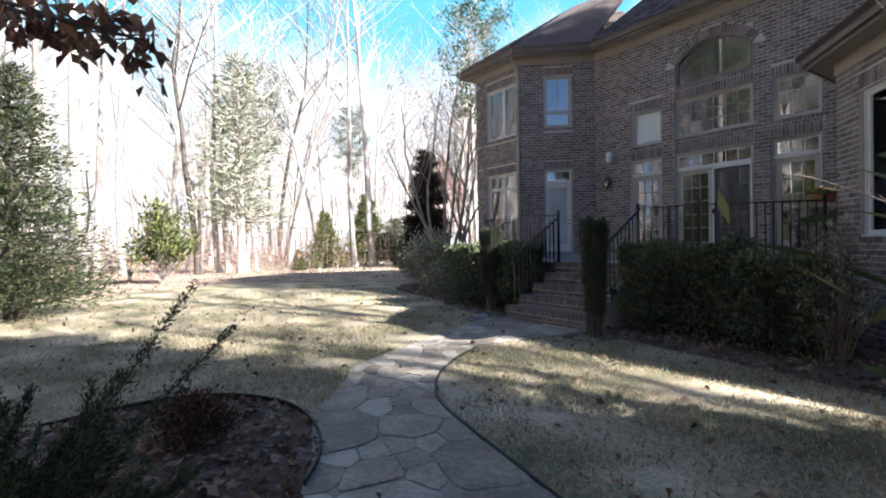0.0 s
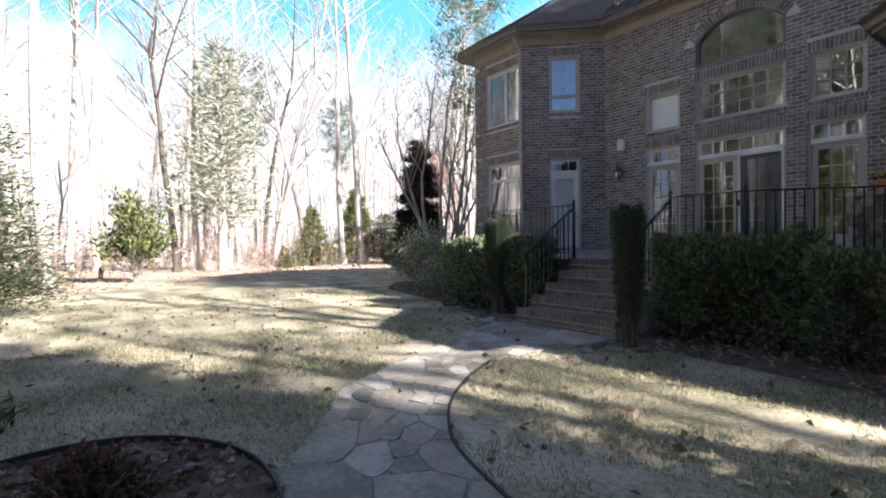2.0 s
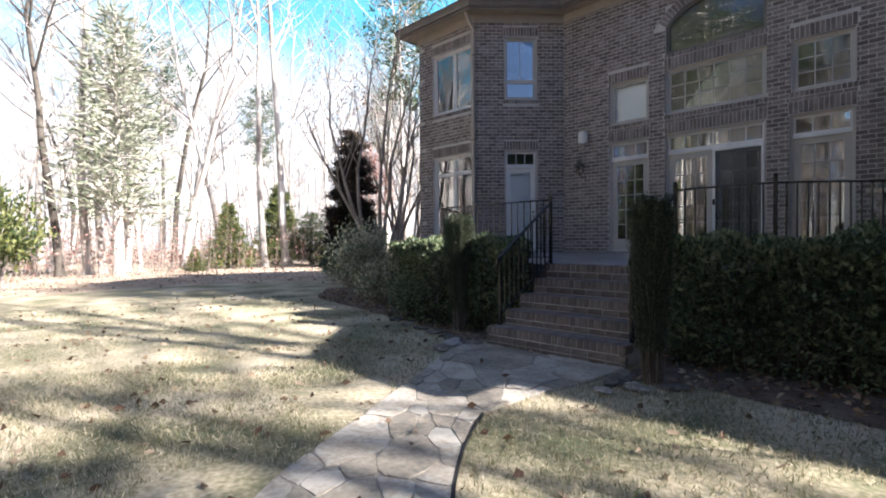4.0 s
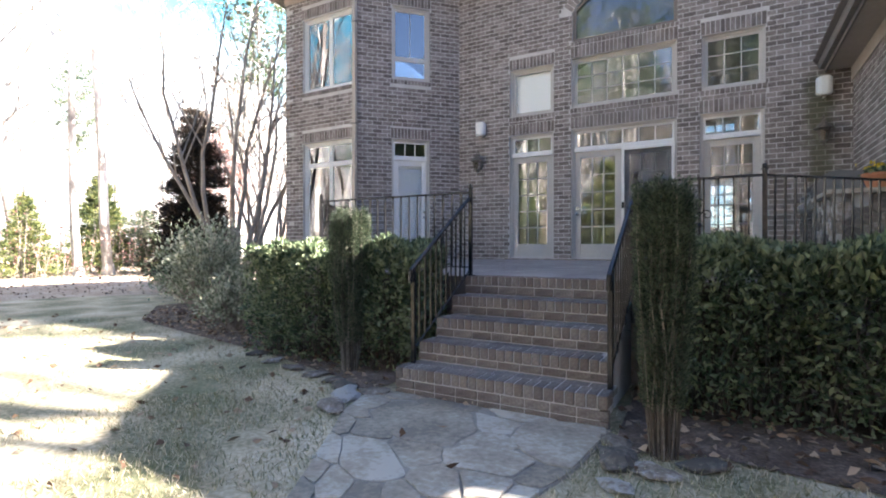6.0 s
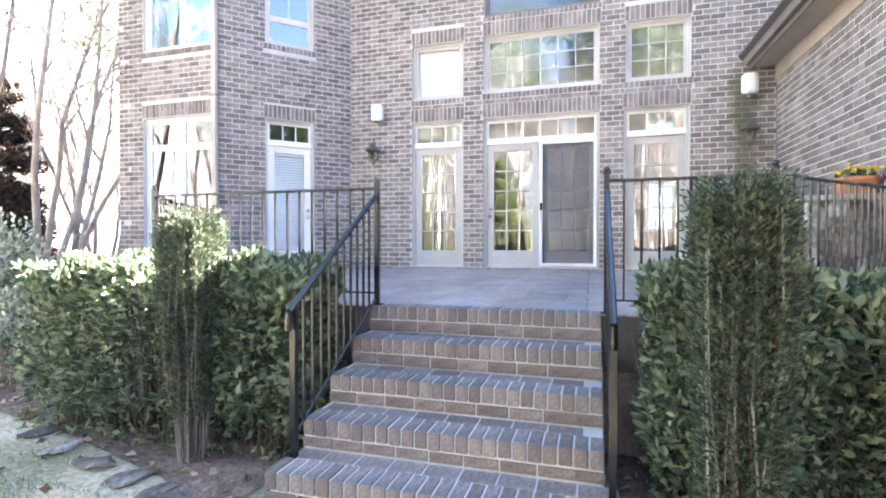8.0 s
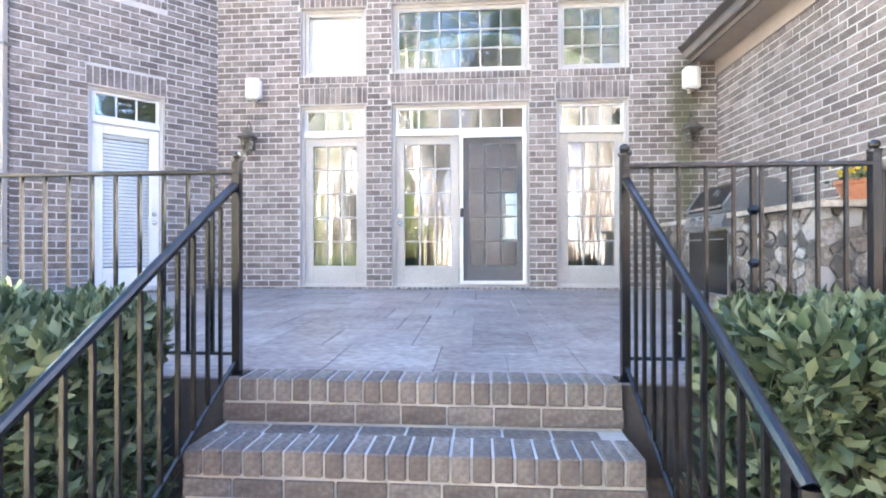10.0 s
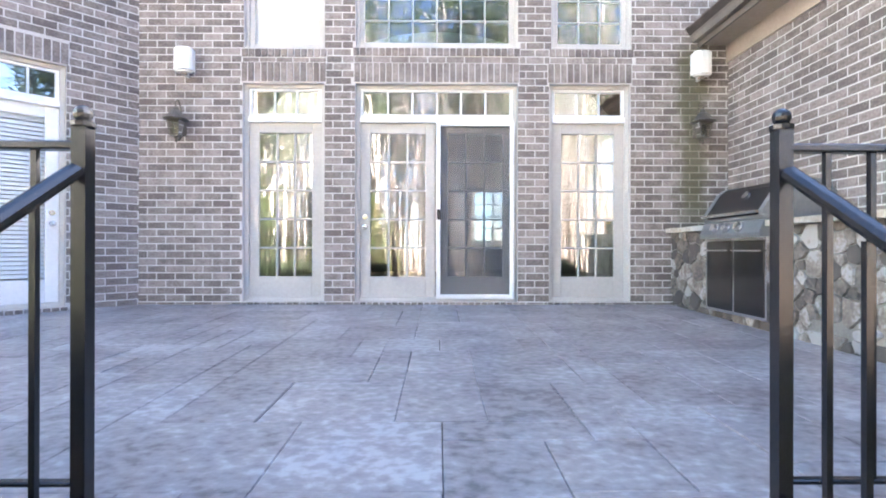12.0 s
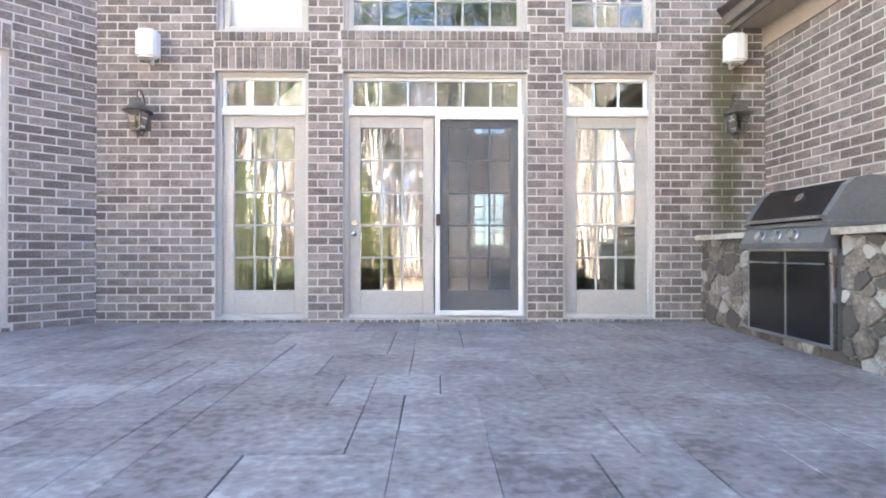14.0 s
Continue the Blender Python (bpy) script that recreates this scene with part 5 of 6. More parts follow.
# hood
hp = [(-0.03, 0.93), (-0.035, 0.965), (0.10, 1.17), (0.16, 1.215), (0.26, 1.235), (0.45, 1.21), (0.56, 1.12), (0.58, 0.93)]
bm = bmesh.new()
lo = [bm.verts.new((x, yl + 0.06, z)) for x, z in hp]
hi = [bm.verts.new((x, yr - 0.06, z)) for x, z in hp]
for i in range(len(hp) - 1):
    bm.faces.new((lo[i], hi[i], hi[i + 1], lo[i + 1]))
bmesh.ops.recalc_face_normals(bm, faces=bm.faces[:])
hood = part("hood", bm, M_BLACK, grill, "glossy black curved hood")
for y0, y1 in ((yl + 0.005, yl + 0.06), (yr - 0.06, yr - 0.005)):
    bm = bmesh.new()
    big = [(0.26 + (x - 0.26) * 1.03, 0.93 + (z - 0.93) * 1.03) for x, z in hp]
    lo = [bm.verts.new((x, y0, z)) for x, z in big]
    hi = [bm.verts.new((x, y1, z)) for x, z in big]
    bm.faces.new(lo), bm.faces.new(hi[::-1])
    for i in range(len(big)):
        bm.faces.new((lo[i], hi[i], hi[(i + 1) % len(big)], lo[(i + 1) % len(big)]))
    bmesh.ops.recalc_face_normals(bm, faces=bm.faces[:])
    part("end_cap", bm, M_GREY, hood, "grey cast end cap")
bm = bmesh.new()
cyl(bm, (-0.075, yl + 0.03, 0.955), (-0.075, yr - 0.03, 0.955), 0.014, n=10)
for yy in (yl + 0.08, yr - 0.08):
    cyl(bm, (-0.075, yy, 0.955), (-0.02, yy, 0.955), 0.009, n=8)
part("hood_handle", bm, M_STEEL, hood, "steel bar handle")
bm = bmesh.new()
nv = Vector((-0.83, 0, 0.55))
cyl(bm, Vector((0.068, gc - 0.06, 1.12)), Vector((0.068, gc - 0.06, 1.12)) + nv * 0.015, 0.038, n=16)
part("thermometer", bm, M_STEEL, hood, "round chrome thermometer")
part("shelf", boxes((-0.03, 0.60, yl, yr, 0.895, 0.93), bevel=0.006), M_GREY, grill)


# flower pot on the island's end
def leaf_cloud(name, pts, nrm, length, width, material, parent=None, seed=1, fold=0.25, droop=0.0, spread=0.8, ratio=0.55):
    """Many small folded leaves in one mesh: at each point a leaf of four faces that looks roughly along its normal."""
    g = np.random.default_rng(seed)
    p, n = np.asarray(pts, float), np.asarray(nrm, float)
    k = len(p)
    d = n + g.normal(0, spread, (k, 3))
    d[:, 2] -= droop
    d /= np.linalg.norm(d, axis=1)[:, None] + 1e-9
    q = g.normal(0, 1, (k, 3))
    w = np.cross(d, q)
    w /= np.linalg.norm(w, axis=1)[:, None] + 1e-9
    u = np.cross(w, d)
    L = (length * g.uniform(0.65, 1.3, k))[:, None]
    W = (width * g.uniform(0.7, 1.25, k))[:, None]
    a, tip = p, p + d * L
    mid = p + d * L * ratio
    l, r_ = mid + w * W / 2 + u * W * fold, mid - w * W / 2 + u * W * fold
    v = np.stack([a, l, tip, r_, mid], 1).reshape(-1, 3)
    b = np.arange(k) * 5
    f = np.stack([b, b + 1, b + 4], 1), np.stack([b + 1, b + 2, b + 4], 1), np.stack([b + 2, b + 3, b + 4], 1), np.stack([b + 3, b, b + 4], 1)
    f = np.concatenate(f)
    me = bpy.data.meshes.new(name)
    me.vertices.add(len(v)), me.loops.add(len(f) * 3), me.polygons.add(len(f))
    me.vertices.foreach_set("co", v.ravel())
    me.loops.foreach_set("vertex_index", f.ravel().astype(np.int32))
    me.polygons.foreach_set("loop_start", (np.arange(len(f)) * 3).astype(np.int32))
    me.materials.append(material)
    me.update(calc_edges=True)
    ob = new(name, me)
    if parent is not None:
        ob.parent = parent
    return ob


pot = thing("flower_pot", (3.17, -2.83, 0.88), "terracotta bowl of yellow winter pansies on the stone counter", "flower pot")
part("bowl", lathe(bmesh.new(), [(0.10, 0.0), (0.13, 0.01), (0.17, 0.12), (0.185, 0.14), (0.185, 0.165), (0.165, 0.165), (0.15, 0.13)], 20), M_TERRA, pot)
g = np.random.default_rng(2)
pp = np.c_[g.normal(0, 0.08, 160), g.normal(0, 0.08, 160), 0.14 + g.uniform(0, 0.06, 160)]
leaf_cloud("foliage", pp, np.tile((0, 0, 0.7), (160, 1)), 0.07, 0.035, M_LEAF, pot, 3)
pp = np.c_[g.normal(0, 0.09, 70), g.normal(0, 0.09, 70), 0.20 + g.uniform(0, 0.06, 70)]
leaf_cloud("blossoms", pp, np.tile((-0.5, -0.5, 0.6), (70, 1)), 0.045, 0.045, M_YELLOW, pot, 4)


# ---- plants ----
def tube_mesh(name, segs, material, sides=5):
    """Tapered rods joined into one mesh, from (start, end, radius, radius) rows."""
    s = np.array([(*a, *b, r0, r1) for a, b, r0, r1 in segs])
    a, b, r0, r1 = s[:, 0:3], s[:, 3:6], s[:, 6], s[:, 7]
    d = b - a
    d /= np.linalg.norm(d, axis=1)[:, None] + 1e-9
    ref = np.where(np.abs(d[:, 2:3]) > 0.9, np.array([[1.0, 0, 0]]), np.array([[0, 0, 1.0]]))
    u = np.cross(d, ref)
    u /= np.linalg.norm(u, axis=1)[:, None] + 1e-9
    w = np.cross(d, u)
    ang = 2 * np.pi * np.arange(sides) / sides
    ring = u[:, None, :] * np.cos(ang)[None, :, None] + w[:, None, :] * np.sin(ang)[None, :, None]
    v = np.concatenate([a[:, None, :] + ring * r0[:, None, None], b[:, None, :] + ring * r1[:, None, None]], 1).reshape(-1, 3)
    k = np.arange(len(s))[:, None] * (2 * sides)
    i = np.arange(sides)[None, :]
    f = np.stack([k + i, k + (i + 1) % sides, k + sides + (i + 1) % sides, k + sides + i], 2).reshape(-1, 4)
    me = bpy.data.meshes.new(name)
    me.vertices.add(len(v)), me.loops.add(len(f) * 4), me.polygons.add(len(f))
    me.vertices.foreach_set("co", v.ravel())
    me.loops.foreach_set("vertex_index", f.ravel().astype(np.int32))
    me.polygons.foreach_set("loop_start", (np.arange(len(f)) * 4).astype(np.int32))
    me.materials.append(material)
    me.update(calc_edges=True)
    me.shade_smooth()
    return me


def grow(r, p, d, length, r0, level, out, trunk, steps=4, up=0.25, kids=(9, 4, 3), wob=0.14, first=0.35, tips=None, lean=0.9):
    """A limb of short bent rods that throws side limbs."""
    p, d = Vector(p), Vector(d).normalized()
    pts = [(p.copy(), r0)]
    for i in range(steps):
        d = (d + Vector((r.gauss(0, wob), r.gauss(0, wob), r.gauss(0, wob) * 0.5 + up * 0.12))).normalized()
        q = p + d * (length / steps)
        ra, rb = r0 * (1 - 0.8 * i / steps), r0 * (1 - 0.8 * (i + 1) / steps)
        (trunk if level == 0 else out).append((tuple(p), tuple(q), ra, rb))
        p = q
        pts.append((p.copy(), rb))
    if tips is not None and level >= len(kids) - 1:
        tips += [tuple(pts[-1][0]), tuple(pts[-2][0]), tuple(pts[len(pts) // 2][0])]
    if level >= len(kids):
        return
    for k in range(kids[level]):
        f = first + (1 - first) * (k + r.random()) / kids[level] if level == 0 else 0.2 + 0.8 * (k + r.random()) / kids[level]
        i = min(steps - 1, int(f * steps))
        base = pts[i][0].lerp(pts[i + 1][0], f * steps - i) if i + 1 < len(pts) else pts[-1][0]
        rb = pts[i][1] * 0.55
        a = r.uniform(0, 2 * math.pi)
        side = Vector((math.cos(a), math.sin(a), 0))
        nd = (d * (1 - lean * 0.55) + side * lean + Vector((0, 0, up))).normalized()
        grow(r, base, nd, length * r.uniform(0.28, 0.48) * (1.15 - 0.5 * f if level == 0 else 1), max(rb, 0.006), level + 1, out, trunk, 3, up, kids, wob * 1.3, tips=tips, lean=lean)


def bare_tree(name, seed, height, radius, label, bark=None, kids=(12, 5, 4), first=0.4, leaf=None, group="bare trees", lean=0.85, up=0.35, wob=0.06, leaves=0):
    r = random.Random(seed)
    trunk, out, tips = [], [], []
    grow(r, (0, 0, -0.1), (r.gauss(0, 0.03), r.gauss(0, 0.03), 1), height, radius, 0, out, trunk, 9, up, kids, wob, first, tips, lean)
    t = thing(name, (0, 0, 0), label, "tree", group)
    flare = [((0, 0, -0.15), (0, 0, 0.5), radius * 1.5, radius)]
    part("trunk", tube_mesh("trunk", flare + trunk, bark or M_BARK, 9), None, t)
    part("crown", tube_mesh("crown", out, bark or M_BARK, 4), None, t)
    if leaf and tips:
        g = np.random.default_rng(seed)
        p = np.array(tips)[g.integers(0, len(tips), leaves)] + g.normal(0, 0.22, (leaves, 3))
        leaf_cloud("leaves", p, g.normal(0, 1, (leaves, 3)), 0.13, 0.09, leaf, t, seed)
    return t


def conifer(name, seed, height, width, label, leaf, bark=None, n=4200, bare=0.03, size=0.2, taper=1.0, group="conifers", ragged=0.25, narrow=0.22):
    """Whorled boughs round a straight trunk, each fringed with sprays."""
    r, g = random.Random(seed), np.random.default_rng(seed)
    t = thing(name, (0, 0, 0), label, "tree", group)
    part("trunk", tube_mesh("trunk", [((0, 0, -0.1), (0, 0, height * 0.5), width * 0.05 + 0.03, width * 0.03 + 0.015), ((0, 0, height * 0.5), (0, 0, height * 0.97), width * 0.03 + 0.015, 0.01)], bark or M_BARKD, 7), None, t)
    segs, p, nn = [], [], []
    n = int(n * 1.5)
    boughs = int(26 + height * 11)
    for i in range(boughs):
        f = bare + (0.98 - bare) * (i + r.random()) / boughs
        z = f * height
        reach = width / 2 * ((1 - f) ** taper) * r.uniform(1 - ragged, 1 + ragged * 0.6) + 0.05
        a = i * 2.4 + r.uniform(-0.4, 0.4)
        tip = Vector((math.cos(a) * reach, math.sin(a) * reach, z + reach * r.uniform(-0.15, 0.35)))
        segs.append(((0, 0, z), tuple(tip), 0.02 + 0.01 * width, 0.005))
        m = max(6, int(n / boughs * (0.35 + 1.3 * (1 - f))))
        k = g.uniform(0.15, 1.0, m) ** 0.7
        base = np.array((0, 0, z)) + k[:, None] * (np.array(tip) - np.array((0, 0, z)))
        p.append(base + g.normal(0, 1, (m, 3)) * (0.05 + narrow * reach * 0.6) * np.array((1, 1, 0.55)))
        dirv = np.array(((math.cos(a)), math.sin(a), 0.25))
        nn.append(np.tile(dirv, (m, 1)))
    part("bough_frame", tube_mesh("bough_frame", segs, bark or M_BARKD, 4), None, t)
    leaf_cloud("crown", np.concatenate(p), np.concatenate(nn), size, size * 0.17, leaf, t, seed, 0.2, 0.0, 0.5)
    return t


def pine(name, seed, height, label, crown=0.45, leaf=None, spread=2.6):
    """A tall straight trunk with clumps of needles at the ends of upper limbs."""
    r, g = random.Random(seed), np.random.default_rng(seed)
    t = thing(name, (0, 0, 0), label, "tree", "pines")
    trunk = [((0, 0, -0.15), (0, 0, 0.6), 0.24, 0.19)]
    x = Vector((0, 0, 0.6))
    for i in range(8):
        q = x + Vector((r.gauss(0, 0.06), r.gauss(0, 0.06), (height - 0.6) / 8))
        trunk.append((tuple(x), tuple(q), 0.19 * (1 - i / 9), 0.19 * (1 - (i + 1) / 9)))
        x = q
    part("trunk", tube_mesh("trunk", trunk, M_BARK, 8), None, t)
    segs, p, n = [], [], []
    for i in range(46):
        f = 1 - crown + crown * (i + r.random()) / 46
        z, a = f * height, i * 2.4 + r.uniform(-0.5, 0.5)
        reach = spread * (0.35 + 0.75 * math.sin(math.pi * min(1, (1 - f) / crown * 0.9 + 0.1))) * r.uniform(0.5, 1.1)
        tip = Vector((math.cos(a) * reach, math.sin(a) * reach, z + reach * r.uniform(0.0, 0.5)))
        segs.append(((0, 0, z), tuple(tip), 0.045, 0.012))
        for c in range(5):
            k = 0.4 + 0.6 * (c + r.random()) / 5
            q = np.array((0, 0, z)) + k * (np.array(tip) - np.array((0, 0, z))) + g.normal(0, 0.16 * spread / 2, 3)
            m = 16
            p.append(q + g.normal(0, 0.2, (m, 3)))
            n.append(g.normal(0, 1, (m, 3)) + np.array((0, 0, 0.6)))
    part("limb_frame", tube_mesh("limb_frame", segs, M_BARK, 4), None, t)
    leaf_cloud("crown", np.concatenate(p), np.concatenate(n), 0.34, 0.075, leaf or M_PINE, t, seed, 0.15, 0, 0.5)
    return t


def put(ob, x, y, turn=0.0, s=1.0):
    ob.matrix_basis = Matrix.LocRotScale((x, y, ground_z(x, y) - 0.03), Euler((0, 0, turn)), (s, s, s))
    return ob


def again(ob, x, y, turn, s):
    c = copy_thing(ob, Matrix.Identity(4))
    return put(c, x, y, turn, s)


# clipped hedges beside the steps
def box_hedge(name, x0, x1, y0, y1, z1, seed, label, leaf, count, ln=0.078, wd=0.036):
    t = thing(name, ((x0 + x1) / 2, (y0 + y1) / 2, G), label, "hedge", "clipped hedges")
    g = np.random.default_rng(seed)
    W, D, H = (x1 - x0) / 2, (y1 - y0) / 2, z1 - G
    # woody inside
    r = random.Random(seed)
    segs = []
    for _ in range(int(60 * (x1 - x0))):
        bx, by = r.uniform(-W * 0.9, W * 0.9), r.uniform(-D * 0.5, D * 0.5)
        tx, ty, tz = bx + r.uniform(-0.3, 0.3), by + r.uniform(-D, D) * 0.8, r.uniform(0.35, 0.97) * H
        mid = (bx * 0.6 + tx * 0.4, by * 0.6 + ty * 0.4, tz * 0.5)
        segs += [((bx, by, -0.03), mid, 0.011, 0.008), (mid, (tx, ty, tz), 0.008, 0.004)]
    part("woody_core", tube_mesh("woody_core", segs, M_BARKD, 4), None, t)
    # leaves in a thick shell with a wavy surface
    p = g.uniform(-1, 1, (count, 3))
    ax = g.choice(3, count, p=[0.14, 0.46, 0.40])
    sgn = np.where(g.random(count) < 0.5, -1.0, 1.0)
    depth = np.abs(g.normal(0, 0.13, count))
    half = np.array((W, D, H / 2))
    q = p * half
    n = np.zeros((count, 3))
    for k in range(3):
        m = ax == k
        s = np.where(k == 2, np.where(g.random(m.sum()) < 0.93, 1.0, -1.0), sgn[m])
        q[m, k] = s * (half[k] - depth[m])
        n[m, k] = s
    q[:, 2] += H / 2
    bump = 0.05 * np.sin(q[:, 0] * 5.1 + seed) + 0.04 * np.sin(q[:, 0] * 11 + q[:, 1] * 7) + 0.04 * np.sin(q[:, 2] * 8 + q[:, 0] * 3)
    q += n * bump[:, None]
    low = q[:, 2] < 0.25
    keep = ~low | (g.random(count) < 0.35)
    n[:, 2] += 0.45
    leaf_cloud("leaves", q[keep], n[keep], ln, wd, leaf, t, seed, 0.3, 0.0, 0.65)
    return t


box_hedge("hedge", 1.14, 2.95, -5.38, -4.62, 0.26, 3, "glossy dark green clipped hedge beside the steps", M_LEAF, 19000)
box_hedge("hedge", -3.75, -1.12, -5.40, -4.64, 0.25, 4, "glossy dark green clipped hedge with a sunlit top", M_LEAF, 21000)
box_hedge("hedge", 3.05, 4.0, -5.6, -4.7, 0.10, 5, "dark shaded evergreen shrub at the wing corner", M_LEAF, 7000)


def column_shrub(x, y, z1, seed, label, w=0.165):
    """A clipped shrub of upright stems, bare below and dense above."""
    t = thing("column_shrub", (x, y, G), label, "shrub", "clipped column shrubs")
    r, g = random.Random(seed), np.random.default_rng(seed)
    H = z1 - G
    segs, p, n = [], [], []
    for i in range(95):
        a, k = r.uniform(0, 6.28), math.sqrt(r.random()) * 1.25
        b = Vector((0.07 * k * math.cos(a), 0.07 * k * math.sin(a), -0.02))
        tx, ty = w * k * math.cos(a) * 1.05 + r.gauss(0, 0.02), w * k * math.sin(a) * 1.05 + r.gauss(0, 0.02)
        top = Vector((max(-w, min(w, tx)), max(-w, min(w, ty)), H * r.uniform(0.9, 0.985)))
        prev, rad = b, r.uniform(0.0035, 0.008)
        for s in range(1, 6):
            f = s / 5
            q = b.lerp(top, f) + Vector((r.gauss(0, 0.012), r.gauss(0, 0.012), 0))
            q.x = b.x + (top.x - b.x) * min(1, f * 1.5) + r.gauss(0, 0.012)
            q.y = b.y + (top.y - b.y) * min(1, f * 1.5) + r.gauss(0, 0.012)
            segs.append((tuple(prev), tuple(q), rad, rad * 0.85))
            m = int((75 + 85 * f ** 2) * (1.0 if k > 0.5 else 0.4))
            if f > 0.3 and m:
                kk = g.random(m)[:, None]
                p.append(np.array(prev) + kk * (np.array(q) - np.array(prev)) + g.normal(0, 0.016, (m, 3)))
                out = np.array((math.cos(a), math.sin(a), 0.8))
                n.append(np.tile(out, (m, 1)))
            prev, rad = q, rad * 0.85
    part("woody_core", tube_mesh("woody_core", segs, M_STEM, 5), None, t)
    leaf_cloud("leaves", np.concatenate(p), np.concatenate(n), 0.030, 0.010, M_YEW, t, seed, 0.2, 0, 0.5)
    return t


column_shrub(-1.93, -5.46, 0.72, 8, "tall square-clipped shrub of upright stems, sunlit on top")
column_shrub(1.37, -6.22, 0.72, 9, "tall square-clipped shrub of bare upright stems beside the steps", 0.14)


def loose_shrub(name, x, y, rx, rz, seed, label, leaf, count, ln, wd, bark=None, stems=70, spread=0.9):
    t = thing(name, (x, y, G), label, "shrub")
    r, g = random.Random(seed), np.random.default_rng(seed)
    segs, p = [], []
    for i in range(stems):
        a, e = r.uniform(0, 6.28), r.uniform(0.25, 1.45)
        R = r.uniform(0.7, 1.0)
        tip = Vector((rx * R * math.cos(a) * math.cos(e), rx * R * math.sin(a) * math.cos(e), rz * R * (0.25 + 0.75 * math.sin(e))))
        mid = tip * 0.5 + Vector((r.gauss(0, 0.06), r.gauss(0, 0.06), 0.05)) * rx
        segs += [((r.gauss(0, 0.06), r.gauss(0, 0.06), -0.02), tuple(mid), 0.012, 0.008), (tuple(mid), tuple(tip), 0.008, 0.003)]
        m = count // stems
        k = g.uniform(0.35, 1.05, m)[:, None]
        p.append(np.array(mid) + (k - 0.35) / 0.7 * (np.array(tip) - np.array(mid)) + g.normal(0, 0.10 * rx, (m, 3)))
    part("woody_core", tube_mesh("woody_core", segs, bark or M_TWIG, 4), None, t)
    q = np.concatenate(p)
    q = q[q[:, 2] > 0.03]
    nn = q / (np.linalg.norm(q, axis=1)[:, None] + 1e-6)
    nn[:, 2] += 0.3
    leaf_cloud("leaves", q, nn, ln, wd, leaf, t, seed, 0.25, 0, spread)
    return t


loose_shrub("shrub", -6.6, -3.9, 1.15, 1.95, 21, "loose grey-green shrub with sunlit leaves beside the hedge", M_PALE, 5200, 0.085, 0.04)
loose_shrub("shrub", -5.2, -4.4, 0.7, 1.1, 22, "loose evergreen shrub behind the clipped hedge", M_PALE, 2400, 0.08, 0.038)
loose_shrub("shrub", 4.05, -5.25, 0.6, 1.8, 23, "airy pale-leaved shrub in front of the wing", M_PALE, 900, 0.08, 0.03)
loose_shrub("shrub", -9.6, -2.2, 1.2, 1.6, 24, "dark evergreen shrub under the bare crape myrtle", M_LEAF, 3600, 0.09, 0.04)
loose_shrub("shrub", 2.15, -11.85, 0.36, 0.36, 25, "low russet cushion shrub in the leafy bed", M_DEAD, 2600, 0.05, 0.02)
loose_shrub("shrub", -17.2, -10.0, 1.6, 3.6, 26, "tall yellow-green shrub at the edge of the woods", M_CONIF, 2600, 0.22, 0.09, M_BARK, 60)

# crape myrtle of many bare stems
def multi_stem(name, x, y, seed, label, n=9, height=6.5, leaf=None, leaves=900):
    t = thing(name, (x, y, G), label, "tree")
    r = random.Random(seed)
    trunk, out, tips = [], [], []
    for i in range(n):
        a = 2 * math.pi * i / n + r.uniform(-0.3, 0.3)
        grow(r, (0.12 * math.cos(a), 0.12 * math.sin(a), -0.05), (0.30 * math.cos(a), 0.30 * math.sin(a), 1), height * r.uniform(0.75, 1.05), 0.068, 0, out, trunk, 8, 0.3, (6, 4, 3), 0.10, 0.45, tips, 0.6)
        part("stem", tube_mesh("stem", trunk, M_TWIG, 7), None, t)
        trunk = []
    part("crown", tube_mesh("crown", out, M_TWIG, 4), None, t)
    g = np.random.default_rng(seed)
    q = np.array(tips)[g.integers(0, len(tips), leaves)] + g.normal(0, 0.08, (leaves, 3))
    leaf_cloud("seed_spray", q, g.normal(0, 1, (leaves, 3)), 0.07, 0.04, leaf or M_BROWN, t, seed)
    return t


multi_stem("crape_myrtle", -8.25, -2.0, 31, "bare many-stemmed crape myrtle with dry seed heads by the bay", 9, 7.4, leaves=1500)
multi_stem("crape_myrtle", -11.5, 1.6, 32, "bare many-stemmed crape myrtle behind the bay", 7, 6.0)
put(conifer("columnar_conifer", 33, 5.8, 2.2, "dark umber columnar conifer", M_UMBER, n=30000, size=0.17, taper=0.5, narrow=0.24, ragged=0.10), -13.0, 0.2)
put(bare_tree("russet_tree", 34, 6.0, 0.10, "small tree still holding its russet leaves", None, (10, 5, 4), 0.2, M_PINK, "", leaves=2600), -19.5, 6.4)
c1 = put(conifer("young_conifer", 35, 3.9, 3.0, "young yellow-green conifer on the lawn, sunlit on top", M_CONIF, n=6500, size=0.24), -26.5, 0.7)
again(c1, -29.3, 5.3, 1.3, 1.42)
put(conifer("dark_conifer", 30, 3.6, 3.4, "broad dark evergreen behind the sunlit young conifer", M_CEDAR, n=6500, size=0.2, taper=0.6), -27.6, 6.8)
again(c1, -23.8, -2.1, 2.2, 0.34)
again(c1, -24.0, 7.2, 0.4, 1.15)
put(conifer("cedar_tree", 36, 5.4, 3.0, "large green cedar with drooping feathery boughs", M_CEDAR, n=17000, size=0.15, taper=0.6, bare=0.02, narrow=0.3), -7.6, -13.8)
put(pine("pine_tree", 37, 17.0, "tall pine with a tufted crown behind the house"), -18.6, 7.7)
